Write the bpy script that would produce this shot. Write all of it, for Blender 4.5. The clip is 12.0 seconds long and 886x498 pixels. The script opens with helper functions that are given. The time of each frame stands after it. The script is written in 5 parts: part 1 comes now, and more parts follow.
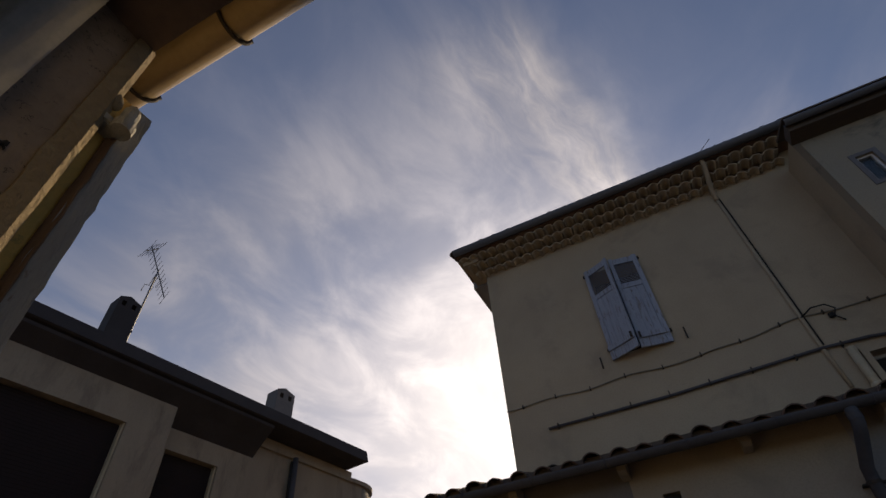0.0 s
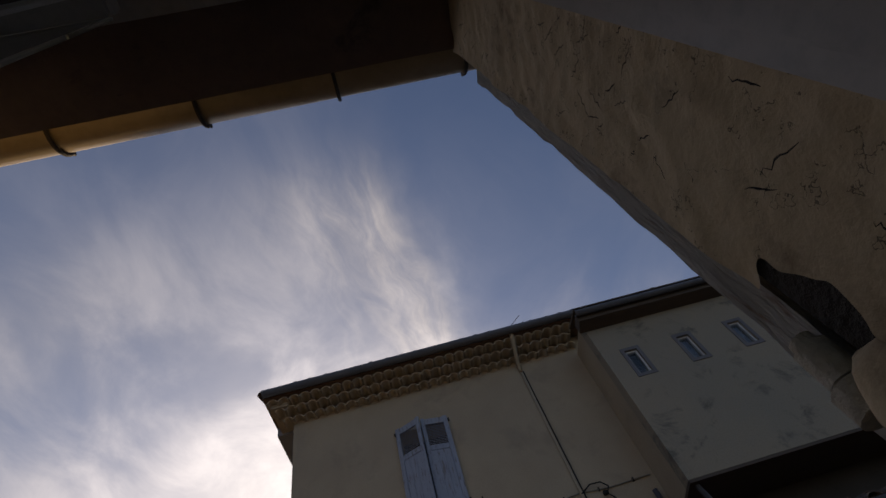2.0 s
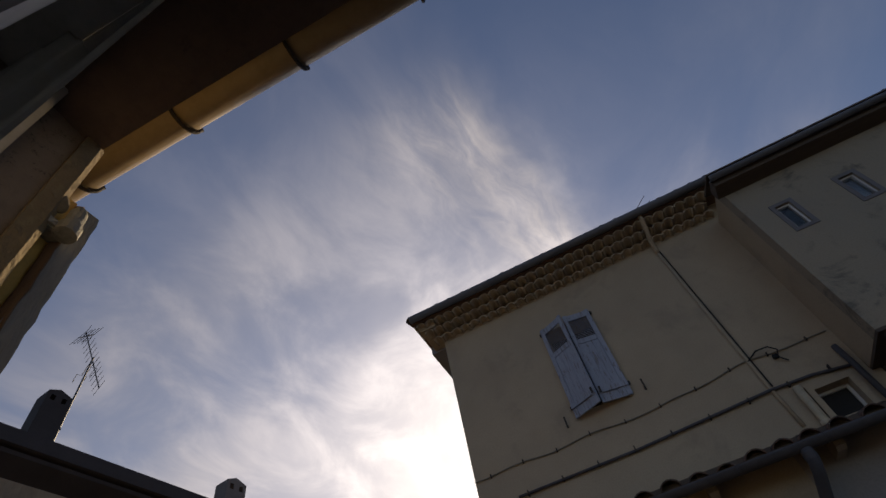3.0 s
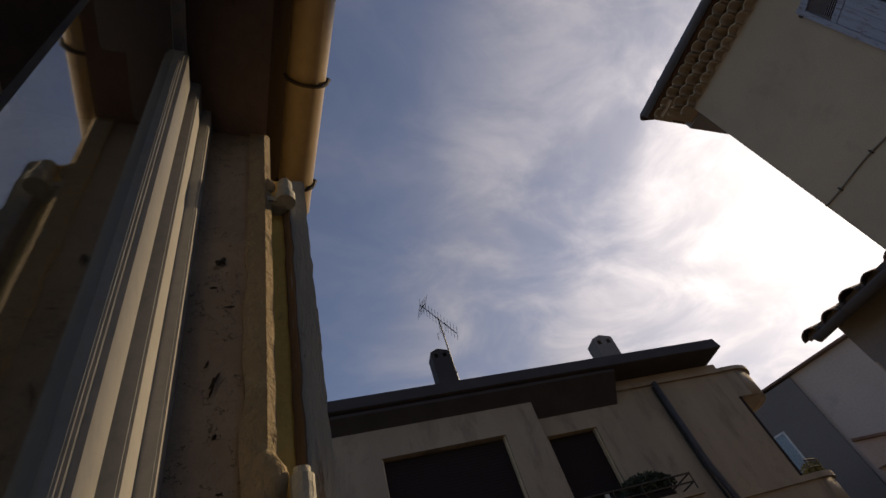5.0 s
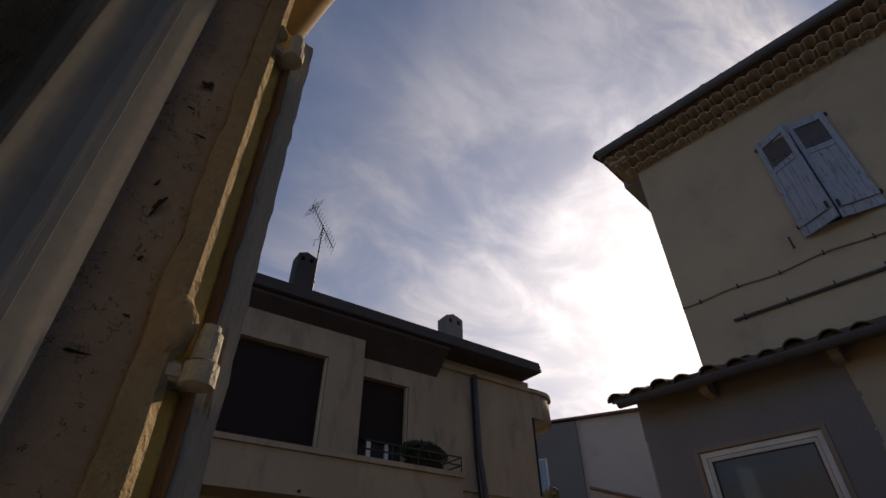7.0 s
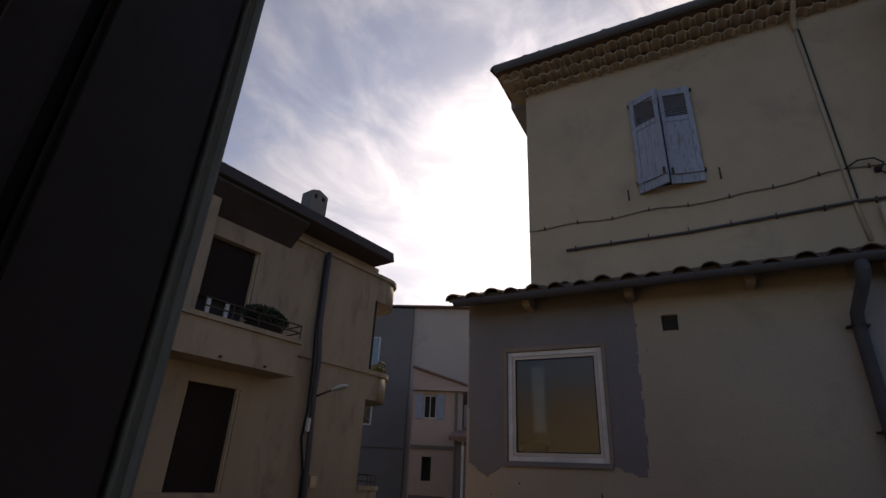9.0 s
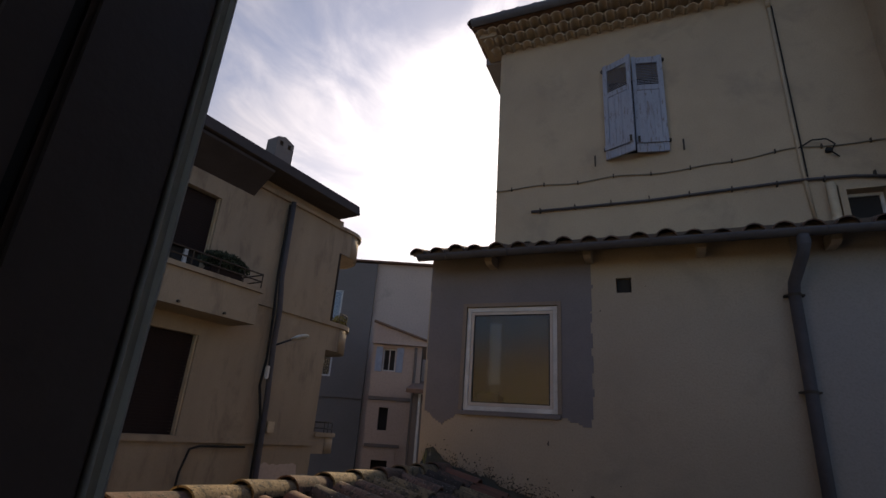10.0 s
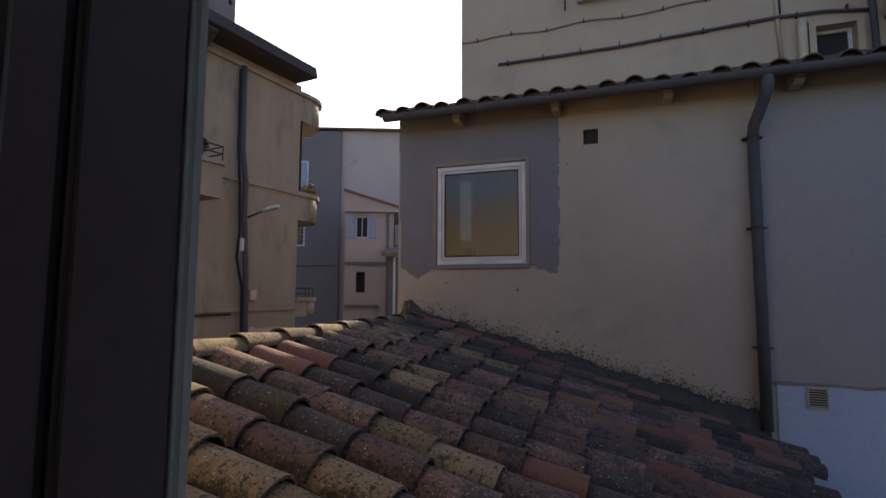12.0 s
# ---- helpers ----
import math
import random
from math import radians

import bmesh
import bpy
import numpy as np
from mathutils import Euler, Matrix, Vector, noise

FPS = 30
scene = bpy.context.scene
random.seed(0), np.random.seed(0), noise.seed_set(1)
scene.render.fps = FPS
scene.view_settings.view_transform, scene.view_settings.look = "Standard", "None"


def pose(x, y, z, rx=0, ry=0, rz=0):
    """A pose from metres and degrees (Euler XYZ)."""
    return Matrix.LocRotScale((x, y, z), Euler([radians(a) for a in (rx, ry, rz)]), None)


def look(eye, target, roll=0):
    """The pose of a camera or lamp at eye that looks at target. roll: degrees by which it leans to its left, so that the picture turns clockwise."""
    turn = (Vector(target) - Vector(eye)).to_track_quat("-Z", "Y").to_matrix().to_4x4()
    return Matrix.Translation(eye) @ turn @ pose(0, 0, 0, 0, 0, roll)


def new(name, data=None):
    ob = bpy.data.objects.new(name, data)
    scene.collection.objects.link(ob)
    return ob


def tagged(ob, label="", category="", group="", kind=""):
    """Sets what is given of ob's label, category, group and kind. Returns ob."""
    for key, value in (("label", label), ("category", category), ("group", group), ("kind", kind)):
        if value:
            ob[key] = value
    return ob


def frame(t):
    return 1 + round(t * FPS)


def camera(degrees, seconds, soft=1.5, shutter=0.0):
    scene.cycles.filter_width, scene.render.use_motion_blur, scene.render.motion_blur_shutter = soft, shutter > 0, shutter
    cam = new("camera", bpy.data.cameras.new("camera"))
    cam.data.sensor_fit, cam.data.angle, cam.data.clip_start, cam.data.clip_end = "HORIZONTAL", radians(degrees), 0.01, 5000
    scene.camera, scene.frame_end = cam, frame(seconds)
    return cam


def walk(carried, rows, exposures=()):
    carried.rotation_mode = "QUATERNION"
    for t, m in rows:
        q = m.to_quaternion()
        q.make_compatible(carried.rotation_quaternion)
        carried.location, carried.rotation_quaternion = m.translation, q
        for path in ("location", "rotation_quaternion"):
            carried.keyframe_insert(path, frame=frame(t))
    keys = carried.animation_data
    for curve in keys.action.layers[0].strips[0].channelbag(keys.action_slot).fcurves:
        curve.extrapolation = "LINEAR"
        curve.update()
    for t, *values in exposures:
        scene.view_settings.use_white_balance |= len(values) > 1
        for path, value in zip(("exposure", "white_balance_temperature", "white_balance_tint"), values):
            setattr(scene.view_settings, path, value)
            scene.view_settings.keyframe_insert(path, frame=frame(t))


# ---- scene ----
cam = camera(82.2, 12.0, soft=1.5)
PATH = [
    (0.0, pose(0.676, -0.501, 7.734, 135.10, 3.23, 27.30)),
    (0.5, pose(0.711, -0.525, 7.698, 138.44, 5.70, 20.02)),
    (1.0, pose(0.723, -0.525, 7.706, 142.45, 9.17, 14.24)),
    (1.5, pose(0.736, -0.550, 7.712, 145.83, 11.90, 10.82)),
    (2.0, pose(0.746, -0.572, 7.731, 148.52, 12.34, 8.34)),
    (2.5, pose(0.724, -0.567, 7.745, 147.02, 12.00, 14.04)),
    (3.0, pose(0.675, -0.536, 7.759, 142.12, 9.37, 26.29)),
    (3.5, pose(0.640, -0.521, 7.756, 137.55, 8.17, 38.93)),
    (3.7, pose(0.648, -0.505, 7.763, 135.91, 6.97, 41.69)),
    (5.3, pose(0.570, -0.376, 7.678, 138.54, 14.21, 77.66)),
    (5.5, pose(0.558, -0.387, 7.672, 138.78, 11.74, 76.41)),
    (6.0, pose(0.543, -0.409, 7.692, 139.17, 5.80, 70.96)),
    (6.5, pose(0.527, -0.413, 7.703, 133.11, 2.26, 61.92)),
    (7.0, pose(0.555, -0.490, 7.714, 126.96, 0.52, 45.77)),
    (7.5, pose(0.590, -0.530, 7.713, 120.49, -1.52, 35.94)),
    (7.7, pose(0.620, -0.540, 7.711, 118.76, -1.64, 33.82)),
    (9.3, pose(0.654, -0.655, 7.687, 113.73, -2.92, 25.48)),
    (9.5, pose(0.656, -0.652, 7.668, 113.03, -3.18, 24.38)),
    (10.0, pose(0.666, -0.667, 7.639, 110.03, -3.93, 22.16)),
    (10.5, pose(0.670, -0.671, 7.614, 107.01, -2.73, 20.55)),
    (11.0, pose(0.659, -0.672, 7.581, 102.80, -2.22, 20.21)),
    (11.5, pose(0.660, -0.676, 7.564, 97.88, -1.57, 19.42)),
    (12.0, pose(0.665, -0.699, 7.564, 95.08, -0.23, 19.42)),
]
walk(cam, PATH, exposures=[(0, 0.14, 6850, 15), (3.5, 0.16, 6850, 15), (5.5, 0.27, 6750, 15), (7.5, 0.28, 6700, 15), (9.5, 0.60, 6800, 16), (10.5, 0.77, 6680, 16), (11.0, 0.82, 6550, 16), (11.5, 0.95, 6450, 15), (12.0, 1.6, 6350, 15)])

# ---- light ----
SUN_AZ, SUN_EL = 13.8, 27.5          # degrees left of +y, above the horizon
SUN_DIR = Vector((-math.sin(radians(SUN_AZ)) * math.cos(radians(SUN_EL)),
                  math.cos(radians(SUN_AZ)) * math.cos(radians(SUN_EL)), math.sin(radians(SUN_EL))))
sun = new("sun", bpy.data.lights.new("sun", "SUN"))
sun.data.energy, sun.data.angle, sun.data.color = 2.4, radians(1.5), (1.0, 0.80, 0.50)
sun.matrix_world = look(SUN_DIR * 50, (0, 0, 0))


def nodes_of(tree):
    nd, ln = tree.nodes, tree.links

    def n(kind, **kw):
        q = nd.new(kind)
        for k, v in kw.items():
            if k in q.inputs.keys():
                q.inputs[k].default_value = v
        return q

    def math_(op, a, b=None, clamp=False):
        q = nd.new("ShaderNodeMath")
        q.operation, q.use_clamp = op, clamp
        for i, v in enumerate((a, b)):
            if v is None:
                continue
            if isinstance(v, (int, float)):
                q.inputs[i].default_value = v
            else:
                ln.new(v, q.inputs[i])
        return q.outputs[0]

    def ramp(src, stops):
        q = nd.new("ShaderNodeValToRGB")
        while len(q.color_ramp.elements) < len(stops):
            q.color_ramp.elements.new(0.5)
        for e, (p, c) in zip(q.color_ramp.elements, stops):
            e.position = p
            e.color = (c, c, c, 1) if isinstance(c, (int, float)) else (*c, 1)
        ln.new(src, q.inputs[0])
        return q.outputs[0]

    def mix(fac, a, b):
        q = nd.new("ShaderNodeMix")
        q.data_type = "RGBA"
        for i, v in ((0, fac), (6, a), (7, b)):
            if isinstance(v, (int, float)):
                q.inputs[i].default_value = v
            elif isinstance(v, tuple):
                q.inputs[i].default_value = (*v, 1)
            else:
                ln.new(v, q.inputs[i])
        return q.outputs[2]

    return nd, ln, n, math_, ramp, mix


world = bpy.data.worlds.new("world")
scene.world = world
world.use_nodes = True
nd, ln, n_, math_, ramp, mix = nodes_of(world.node_tree)
for q in list(nd):
    nd.remove(q)
sky = nd.new("ShaderNodeTexSky")
sky.sky_type, sky.sun_disc = "NISHITA", False
sky.sun_elevation, sky.sun_rotation = radians(SUN_EL), radians(-SUN_AZ)
sky.air_density, sky.dust_density, sky.ozone_density = 1.0, 0.6, 1.6
tc = nd.new("ShaderNodeTexCoord")
dirn = tc.outputs["Generated"]
sep = nd.new("ShaderNodeSeparateXYZ")
ln.new(dirn, sep.inputs[0])
up = math_("MAXIMUM", math_("ADD", sep.outputs[2], 0.12), 0.05)
fu, fv = math_("DIVIDE", sep.outputs[0], up), math_("DIVIDE", sep.outputs[1], up)


def cloud_point(a, b):
    q = nd.new("ShaderNodeCombineXYZ")
    ln.new(a, q.inputs[0])
    ln.new(b, q.inputs[1])
    return q.outputs[0]


def cloud_noise(vec, **kw):
    q = n_("ShaderNodeTexNoise", **kw)
    ln.new(vec, q.inputs["Vector"])
    return q.outputs[0]


def ease(src, a, b):
    q = nd.new("ShaderNodeMapRange")
    q.interpolation_type = "SMOOTHSTEP"
    q.inputs["From Min"].default_value, q.inputs["From Max"].default_value = min(a, b), max(a, b)
    q.inputs["To Min"].default_value, q.inputs["To Max"].default_value = (0.0, 1.0) if a < b else (1.0, 0.0)
    ln.new(src, q.inputs["Value"])
    return q.outputs[0]


def times(*terms):
    r = terms[0]
    for q in terms[1:]:
        r = math_("MULTIPLY", r, q)
    return r


flat = cloud_point(fu, fv)
drift = cloud_noise(flat, Scale=3.2, Detail=4.0, Roughness=0.55)
bend = math_("MULTIPLY", math_("SUBTRACT", drift, 0.5), 0.16)
# combed fibres of a cirrus plume, clear blue to one side of it
side = math_("ADD", math_("SUBTRACT", math_("SUBTRACT", fu, 0.02), math_("MULTIPLY", math_("SUBTRACT", fv, 0.40), 0.19)), bend)
fibre = ease(cloud_noise(cloud_point(math_("MULTIPLY", side, 15.0), math_("MULTIPLY", fv, 4.2)), Scale=1.0, Detail=9.0, Roughness=0.62, Distortion=0.6), 0.34, 0.74)
plume = times(ease(side, 0.03, -0.02), ease(side, -0.36, -0.03), ease(fv, 0.26, 0.48), ease(fv, 1.15, 0.75))
streak = times(ease(side, 0.16, 0.02), ease(side, -0.02, 0.02), ease(fv, 0.25, 0.55), fibre)
mp = nd.new("ShaderNodeMapping")
mp.inputs["Rotation"].default_value = (0, 0, radians(28))
mp.inputs["Scale"].default_value = (1.5, 1.0, 1)
ln.new(flat, mp.inputs[0])
wisp = ease(cloud_noise(mp.outputs[0], Scale=3.0, Detail=10.0, Roughness=0.58, Distortion=0.5), 0.34, 0.76)
patch = ease(cloud_noise(flat, Scale=1.7, Detail=3.0, Roughness=0.5), 0.35, 0.68)
bank = ease(math_("ADD", fv, math_("ADD", math_("MULTIPLY", bend, 1.6), math_("MULTIPLY", wisp, 0.06))), 0.74, 1.02)
dot = nd.new("ShaderNodeVectorMath")
dot.operation = "DOT_PRODUCT"
dot.inputs[1].default_value = SUN_DIR
nrm = nd.new("ShaderNodeVectorMath")
nrm.operation = "NORMALIZE"
ln.new(dirn, nrm.inputs[0])
ln.new(nrm.outputs[0], dot.inputs[0])
near_sun = math_("MAXIMUM", dot.outputs["Value"], 0.0)
wide = math_("POWER", near_sun, 5.0)
tight = math_("POWER", near_sun, 26.0)
veil = math_("ADD", 0.20, math_("ADD", math_("MULTIPLY", wisp, 0.32), math_("MULTIPLY", patch, 0.18)))
veil = times(veil, math_("SUBTRACT", 1.0, math_("MULTIPLY", ease(side, -0.03, 0.09), 0.82)), math_("SUBTRACT", 1.0, math_("MULTIPLY", ease(fv, 0.54, 0.24), 0.72)))
cover2 = math_("ADD", math_("ADD", veil, math_("MULTIPLY", plume, math_("ADD", 0.10, math_("MULTIPLY", fibre, 0.50)))), math_("MULTIPLY", streak, 0.10))
cover2 = math_("ADD", cover2, math_("ADD", math_("MULTIPLY", bank, 0.34), math_("MULTIPLY", wide, 0.08)), True)
skyscale = nd.new("ShaderNodeMix")
skyscale.data_type = "RGBA"
skyscale.blend_type = "MULTIPLY"
skyscale.inputs[0].default_value = 1.0
ln.new(sky.outputs[0], skyscale.inputs[6])
skyscale.inputs[7].default_value = (0.060, 0.062, 0.068, 1)
bright = math_("ADD", 0.29, math_("ADD", math_("MULTIPLY", wide, 0.50), math_("MULTIPLY", tight, 0.50)))
bright = math_("MULTIPLY", bright, math_("ADD", 0.80, math_("ADD", math_("MULTIPLY", wisp, 0.26), math_("MULTIPLY", bank, 0.10))))
cloud = nd.new("ShaderNodeMix")
cloud.data_type = "RGBA"
cloud.blend_type = "MULTIPLY"
cloud.inputs[0].default_value = 1.0
ln.new(bright, cloud.inputs[6])
ln.new(mix(tight, (1.0, 0.965, 0.985), (1.0, 0.94, 0.86)), cloud.inputs[7])
both = mix(cover2, skyscale.outputs[2], cloud.outputs[2])
bg = nd.new("ShaderNodeBackground")
bg.inputs[1].default_value = 1.0
ln.new(both, bg.inputs[0])
out = nd.new("ShaderNodeOutputWorld")
ln.new(bg.outputs[0], out.inputs[0])


# ---- materials ----
def surface(name, base, second=None, big=1.2, fine=40.0, rough=0.85, bump=0.3, stain=None, stain_at=(0.58, 0.72),
            stain_scale=2.5, metal=0.0, vary=0.0, spots=None, spots_at=(0.62, 0.68), spots_scale=18.0, stretch=(1, 1, 1), crack=0.0, dots=()):
    m = bpy.data.materials.new(name)
    m.use_nodes = True
    nd, ln, n_, math_, ramp, mix = nodes_of(m.node_tree)
    bs = nd["Principled BSDF"]
    tc = nd.new("ShaderNodeTexCoord")
    mp = nd.new("ShaderNodeMapping")
    mp.inputs["Scale"].default_value = stretch
    ln.new(tc.outputs["Object"], mp.inputs[0])
    v = mp.outputs[0]
    oi = nd.new("ShaderNodeObjectInfo")
    if vary:
        add = nd.new("ShaderNodeVectorMath")
        add.operation = "ADD"
        sc = nd.new("ShaderNodeVectorMath")
        sc.operation = "SCALE"
        sc.inputs[0].default_value = (13, 7, 5)
        ln.new(oi.outputs["Random"], sc.inputs["Scale"])
        ln.new(v, add.inputs[0])
        ln.new(sc.outputs[0], add.inputs[1])
        v = add.outputs[0]
    a = n_("ShaderNodeTexNoise", Scale=big, Detail=6.0, Roughness=0.6)
    b = n_("ShaderNodeTexNoise", Scale=fine, Detail=4.0, Roughness=0.65)
    ln.new(v, a.inputs["Vector"])
    ln.new(v, b.inputs["Vector"])
    second = second or tuple(c * 0.72 for c in base)
    col = mix(ramp(a.outputs[0], [(0.35, 0.0), (0.68, 1.0)]), base, second)
    col = mix(ramp(b.outputs[0], [(0.45, 0.0), (0.75, 0.45)]), col, tuple(c * 0.62 for c in base))
    if stain:
        s = n_("ShaderNodeTexNoise", Scale=stain_scale, Detail=8.0, Roughness=0.68, Distortion=0.4)
        ln.new(v, s.inputs["Vector"])
        col = mix(ramp(s.outputs[0], [(stain_at[0], 0.0), (stain_at[1], 0.85)]), col, stain)
    if spots:
        s2 = n_("ShaderNodeTexNoise", Scale=spots_scale, Detail=5.0, Roughness=0.7)
        ln.new(v, s2.inputs["Vector"])
        col = mix(ramp(s2.outputs[0], [(spots_at[0], 0.0), (spots_at[1], 0.9)]), col, spots)
    for tone, scale, low_, high_ in dots:
        s3 = n_("ShaderNodeTexNoise", Scale=scale, Detail=3.0, Roughness=0.6)
        ln.new(v, s3.inputs["Vector"])
        col = mix(ramp(s3.outputs[0], [(low_, 0.0), (high_, 0.92)]), col, tone)
    if vary:
        hs = nd.new("ShaderNodeHueSaturation")
        hs.inputs["Hue"].default_value = 0.5
        ln.new(math_("ADD", 1.0 - vary, math_("MULTIPLY", oi.outputs["Random"], 2 * vary)), hs.inputs["Value"])
        ln.new(col, hs.inputs["Color"])
        col = hs.outputs[0]
    ln.new(col, bs.inputs["Base Color"])
    bs.inputs["Roughness"].default_value = rough
    bs.inputs["Metallic"].default_value = metal
    if bump:
        bp = nd.new("ShaderNodeBump")
        bp.inputs["Strength"].default_value = bump
        bp.inputs["Distance"].default_value = 0.01
        h = math_("ADD", b.outputs[0], math_("MULTIPLY", a.outputs[0], 1.5))
        if crack:
            vo = nd.new("ShaderNodeTexVoronoi")
            vo.feature = "DISTANCE_TO_EDGE"
            vo.inputs["Scale"].default_value = crack
            wv = nd.new("ShaderNodeVectorMath")
            wv.operation = "ADD"
            ln.new(v, wv.inputs[0])
            ln.new(a.outputs[1], wv.inputs[1])
            ln.new(wv.outputs[0], vo.inputs["Vector"])
            thin = ramp(vo.outputs[0], [(0.0, 0.0), (0.018, 1.0)])
            gate = ramp(b.outputs[0], [(0.50, 1.0), (0.56, 0.0)])
            thin = math_("MAXIMUM", thin, gate)
            h = math_("ADD", h, math_("MULTIPLY", thin, 1.5))
            col2 = mix(thin, tuple(c * 0.15 for c in base), col)
            ln.new(col2, bs.inputs["Base Color"])
        ln.new(h, bp.inputs["Height"])
        ln.new(bp.outputs[0], bs.inputs["Normal"])
    return m


def glass(name, tint=(0.9, 0.95, 0.95), dark=0.0):
    m = bpy.data.materials.new(name)
    m.use_nodes = True
    nd, ln, n_, math_, ramp, mix = nodes_of(m.node_tree)
    bs = nd["Principled BSDF"]
    bs.inputs["Base Color"].default_value = (*tint, 1)
    bs.inputs["Roughness"].default_value = 0.015
    bs.inputs["IOR"].default_value = 1.5
    bs.inputs["Transmission Weight"].default_value = 1.0
    return m


M_OCHRE = surface("ochre_render", (0.49, 0.385, 0.265), (0.42, 0.325, 0.225), big=0.8, fine=55, bump=0.35, stain=(0.33, 0.26, 0.19), stain_at=(0.54, 0.74), stain_scale=1.4, spots=(0.30, 0.24, 0.18), spots_at=(0.70, 0.74), spots_scale=9)
M_ANNEX = surface("beige_render", (0.435, 0.357, 0.27), (0.37, 0.305, 0.236), big=0.7, fine=50, bump=0.4, stain=(0.31, 0.265, 0.21), stain_at=(0.54, 0.76), stain_scale=1.5, spots=(0.28, 0.24, 0.19), spots_at=(0.70, 0.73), spots_scale=11)
M_GREYPATCH = surface("grey_cement_render", (0.205, 0.185, 0.188), (0.172, 0.156, 0.16), big=1.6, fine=60, bump=0.35, stain=(0.17, 0.165, 0.17), stain_at=(0.6, 0.75))
M_BLUE = surface("pale_blue_paint", (0.42, 0.45, 0.555), (0.37, 0.40, 0.50), big=1.2, fine=45, bump=0.2, stain=(0.34, 0.35, 0.40), stain_at=(0.66, 0.8))
M_LB = surface("tan_render", (0.38, 0.305, 0.218), (0.30, 0.238, 0.175), big=0.8, fine=40, bump=0.4, stain=(0.15, 0.115, 0.09), stain_at=(0.52, 0.74), stain_scale=1.3, stretch=(1.4, 1.4, 0.45))
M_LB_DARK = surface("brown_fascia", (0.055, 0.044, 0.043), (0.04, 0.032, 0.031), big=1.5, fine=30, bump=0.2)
M_SHUT_BROWN = surface("brown_slats", (0.020, 0.010, 0.009), (0.016, 0.009, 0.008), big=2, fine=40, rough=0.95, bump=0.15)
M_FAR_GREY = surface("grey_party_wall", (0.21, 0.18, 0.165), (0.18, 0.155, 0.14), big=0.5, fine=12, bump=0.2)
M_FAR_PINK = surface("pinkish_render", (0.56, 0.45, 0.38), (0.50, 0.40, 0.34), big=0.4, fine=12, bump=0.2, stain=(0.40, 0.33, 0.28), stain_scale=0.6)
M_BAY = surface("weathered_bay_render", (0.37, 0.295, 0.21), (0.32, 0.27, 0.205), big=1.0, fine=45, bump=0.35, stain=(0.125, 0.11, 0.09), stain_at=(0.55, 0.68), stain_scale=1.9)
M_TILE = surface("old_clay_tile", (0.185, 0.108, 0.080), (0.125, 0.078, 0.062), big=6, fine=70, rough=0.9, bump=0.6, stain=(0.045, 0.04, 0.034), stain_at=(0.50, 0.60), stain_scale=9, vary=0.32, spots=(0.24, 0.20, 0.12), spots_at=(0.60, 0.68), spots_scale=32, dots=(((0.028, 0.025, 0.022), 48, 0.575, 0.615), ((0.022, 0.02, 0.018), 110, 0.60, 0.64), ((0.50, 0.47, 0.40), 75, 0.66, 0.69)))
M_TILE_RED = surface("newer_red_clay_tile", (0.21, 0.092, 0.060), (0.155, 0.074, 0.054), big=6, fine=70, rough=0.85, bump=0.4, stain=(0.10, 0.062, 0.047), stain_at=(0.58, 0.70), stain_scale=9, vary=0.2, dots=(((0.05, 0.035, 0.03), 80, 0.62, 0.66), ((0.45, 0.40, 0.34), 75, 0.69, 0.72)))
# Lichened ochre clay, its base raised to carry the low sun's gold.
M_TILE_OCHRE_SUN = surface("lichened_sun_gold_tile", (0.27, 0.195, 0.105), (0.18, 0.13, 0.08), big=6, fine=70, rough=0.92, bump=0.6, stain=(0.04, 0.036, 0.028), stain_at=(0.55, 0.63), stain_scale=10, vary=0.25, spots=(0.30, 0.24, 0.10), spots_at=(0.60, 0.68), spots_scale=28, dots=(((0.028, 0.025, 0.022), 48, 0.575, 0.615), ((0.022, 0.02, 0.018), 110, 0.60, 0.64), ((0.50, 0.47, 0.40), 75, 0.66, 0.69)))
M_TILE_DARK = surface("blackened_clay_tile", (0.078, 0.055, 0.048), (0.055, 0.043, 0.038), big=6, fine=70, rough=0.92, bump=0.6, stain=(0.035, 0.033, 0.028), stain_at=(0.46, 0.58), stain_scale=10, vary=0.3, dots=(((0.028, 0.025, 0.022), 48, 0.575, 0.615), ((0.022, 0.02, 0.018), 110, 0.60, 0.64), ((0.50, 0.47, 0.40), 75, 0.66, 0.69)))
M_MOSS = surface("mossy_mortar", (0.075, 0.07, 0.055), (0.05, 0.05, 0.04), big=6, fine=50, rough=0.95, bump=1.0, stain=(0.20, 0.18, 0.14), stain_at=(0.60, 0.70), stain_scale=12)
M_ROOFTILE_FAR = surface("clay_tile_roofing", (0.26, 0.16, 0.11), (0.19, 0.12, 0.09), big=4, fine=40, bump=0.4, stain=(0.09, 0.075, 0.06), stain_scale=5)
M_EAVE_GREY = surface("grey_painted_eaves", (0.34, 0.34, 0.37), (0.29, 0.29, 0.32), big=2, fine=40, bump=0.2)
M_GENOISE = surface("painted_tile_cornice", (0.54, 0.445, 0.33), (0.46, 0.375, 0.275), big=3, fine=40, bump=0.3)
M_ZINC = surface("dull_zinc", (0.088, 0.082, 0.090), (0.066, 0.061, 0.068), big=4, fine=30, rough=0.8, bump=0.15)
M_GUT_BLUE = surface("blue_grey_zinc", (0.17, 0.175, 0.20), (0.14, 0.145, 0.17), big=4, fine=30, rough=0.7, bump=0.1)
